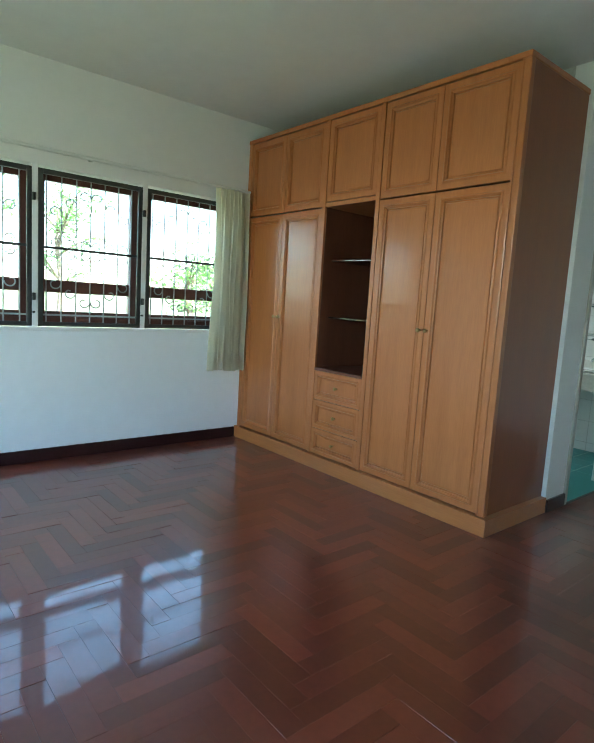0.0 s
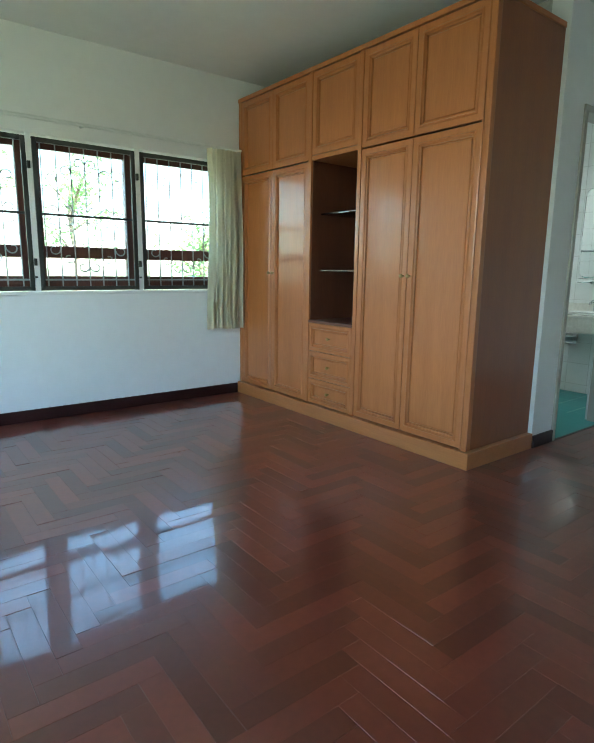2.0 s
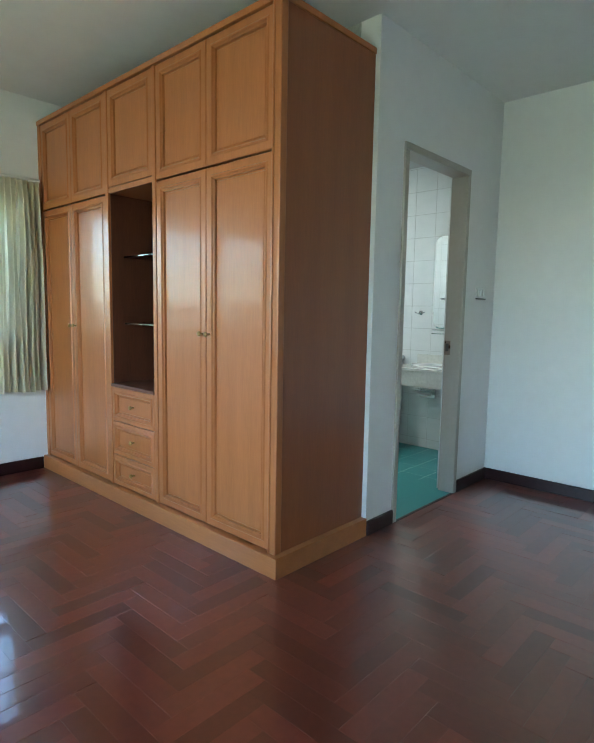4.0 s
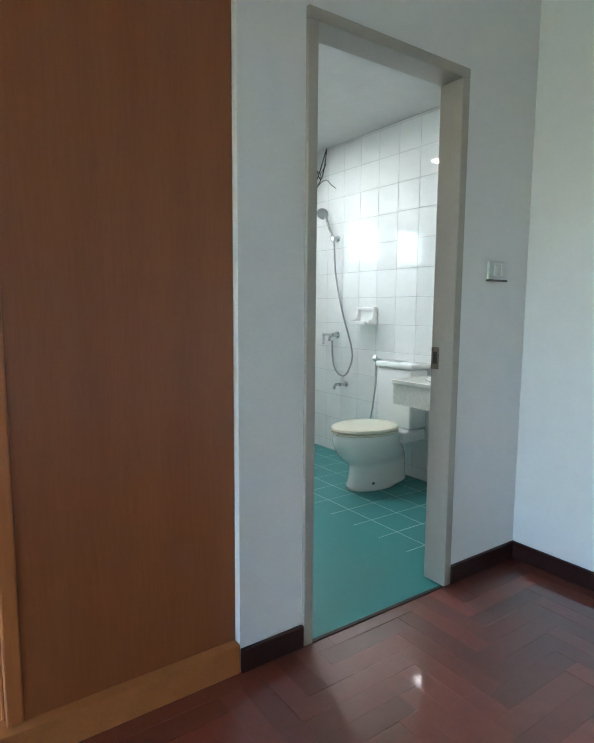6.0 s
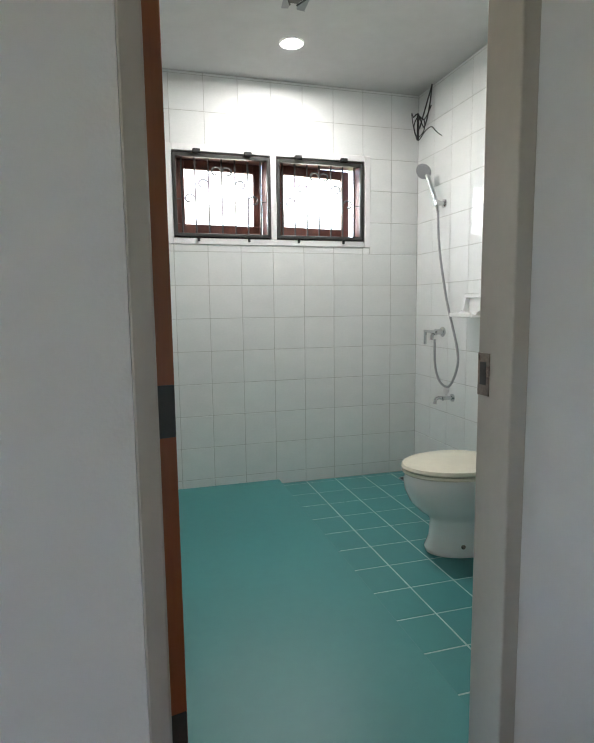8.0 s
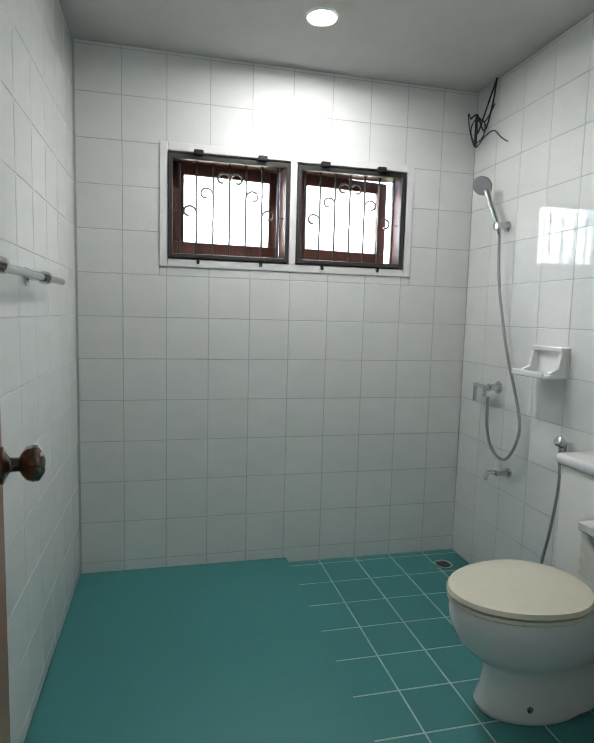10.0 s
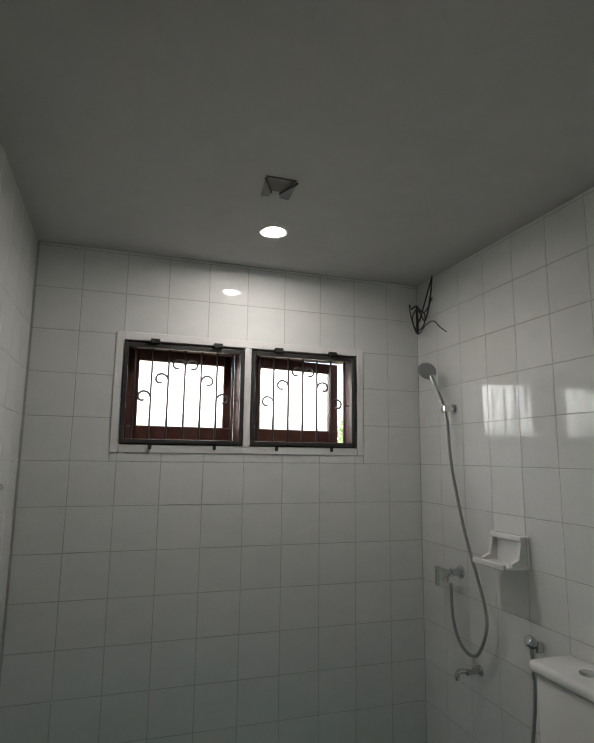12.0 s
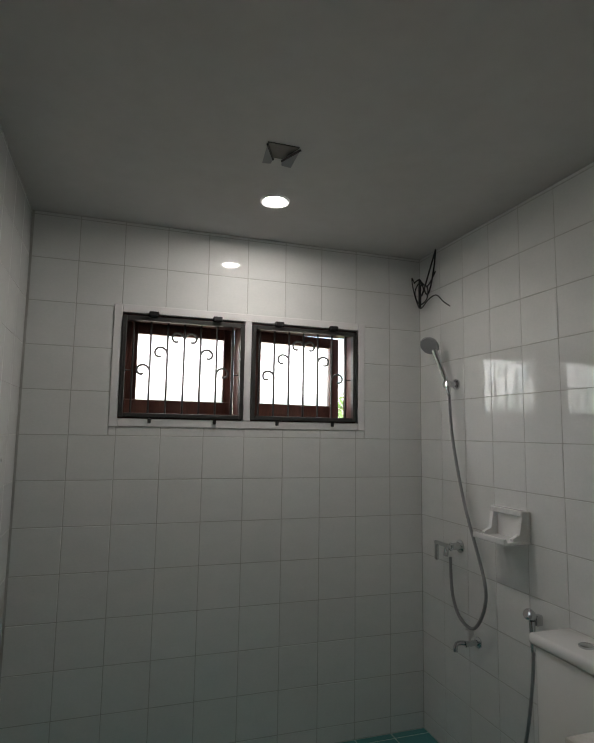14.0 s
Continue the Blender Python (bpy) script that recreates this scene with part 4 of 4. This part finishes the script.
# ---- parquet, laid in herringbone ----
PW, PN = 0.075, 5
plank_mesh = {}
for horizontal in (True, False):
    for kind in range(4):
        L, Wd = PW * PN, PW
        w, h = (L, Wd) if horizontal else (Wd, L)
        r = random.Random(kind + 10 * horizontal)
        verts = []
        for i, z in ((0.0001, -0.012), (0.0001, -0.0006), (0.0008, 0.0)):
            for sx, sy in ((-1, -1), (1, -1), (1, 1), (-1, 1)):
                verts.append((sx * (w / 2 - i), sy * (h / 2 - i), z + (r.uniform(-0.0004, 0.0004) if z == 0 else 0)))
        faces = [(q * 4 + k, q * 4 + (k + 1) % 4, q * 4 + 4 + (k + 1) % 4, q * 4 + 4 + k) for q in (0, 1) for k in range(4)] + [(8, 9, 10, 11)]
        me = bpy.data.meshes.new("plank")
        me.from_pydata(verts, [], faces)
        me.materials.append(PARQ)
        plank_mesh[(horizontal, kind)] = me
prand = random.Random(11)
rest_v, rest_f = [], []
count = 0
nx0, nx1, ny0, ny1 = int(XL / PW) - 1, int(XR / PW) + 1, int(YS / PW) - 1, int(YW / PW) + 1
for i in range(nx0 - PN, nx1 + 1):
    for j in range(ny0 - PN, ny1 + 1):
        d = (i - j) % (2 * PN)
        if d == 0:
            horizontal, cx, cy = True, (i + PN / 2) * PW, (j + 0.5) * PW
        elif d == 2 * PN - 1:
            horizontal, cx, cy = False, (i + 0.5) * PW, (j + PN / 2) * PW
        else:
            continue
        if not (XL - 0.15 < cx < XR + 0.15 and YS - 0.15 < cy < YW + 0.2) or (cx > -2.45 and cy > YD + 0.12 + (0 if horizontal else 0.12)):
            continue
        m = pose(cx, cy, prand.uniform(-0.0006, 0.0002), prand.uniform(-0.28, 0.28), prand.uniform(-0.28, 0.28), 0)
        me = plank_mesh[(horizontal, prand.randrange(4))]
        if -4.8 < cx < -2.8 and -3.0 < cy < -0.2 and count < 290:
            ob = new("plank", me)
            ob.parent = floor
            ob.matrix_world = m
            count += 1
        else:
            n = len(rest_v)
            for v in me.vertices:
                p = m @ v.co
                if cx > -2.45:
                    p.y = min(p.y, YD + 0.004)
                p.y, p.x = max(min(p.y, YW + 0.05), YS - 0.05), max(min(p.x, XR + 0.05), XL - 0.05)
                rest_v.append(p)
            rest_f += [tuple(n + k for k in p.vertices) for p in me.polygons]
me = bpy.data.meshes.new("planks")
me.from_pydata(rest_v, [], rest_f)
me.materials.append(PARQ)
rest = new("planks", me)
rest.parent = floor
tagged(rest, kind="stuff")
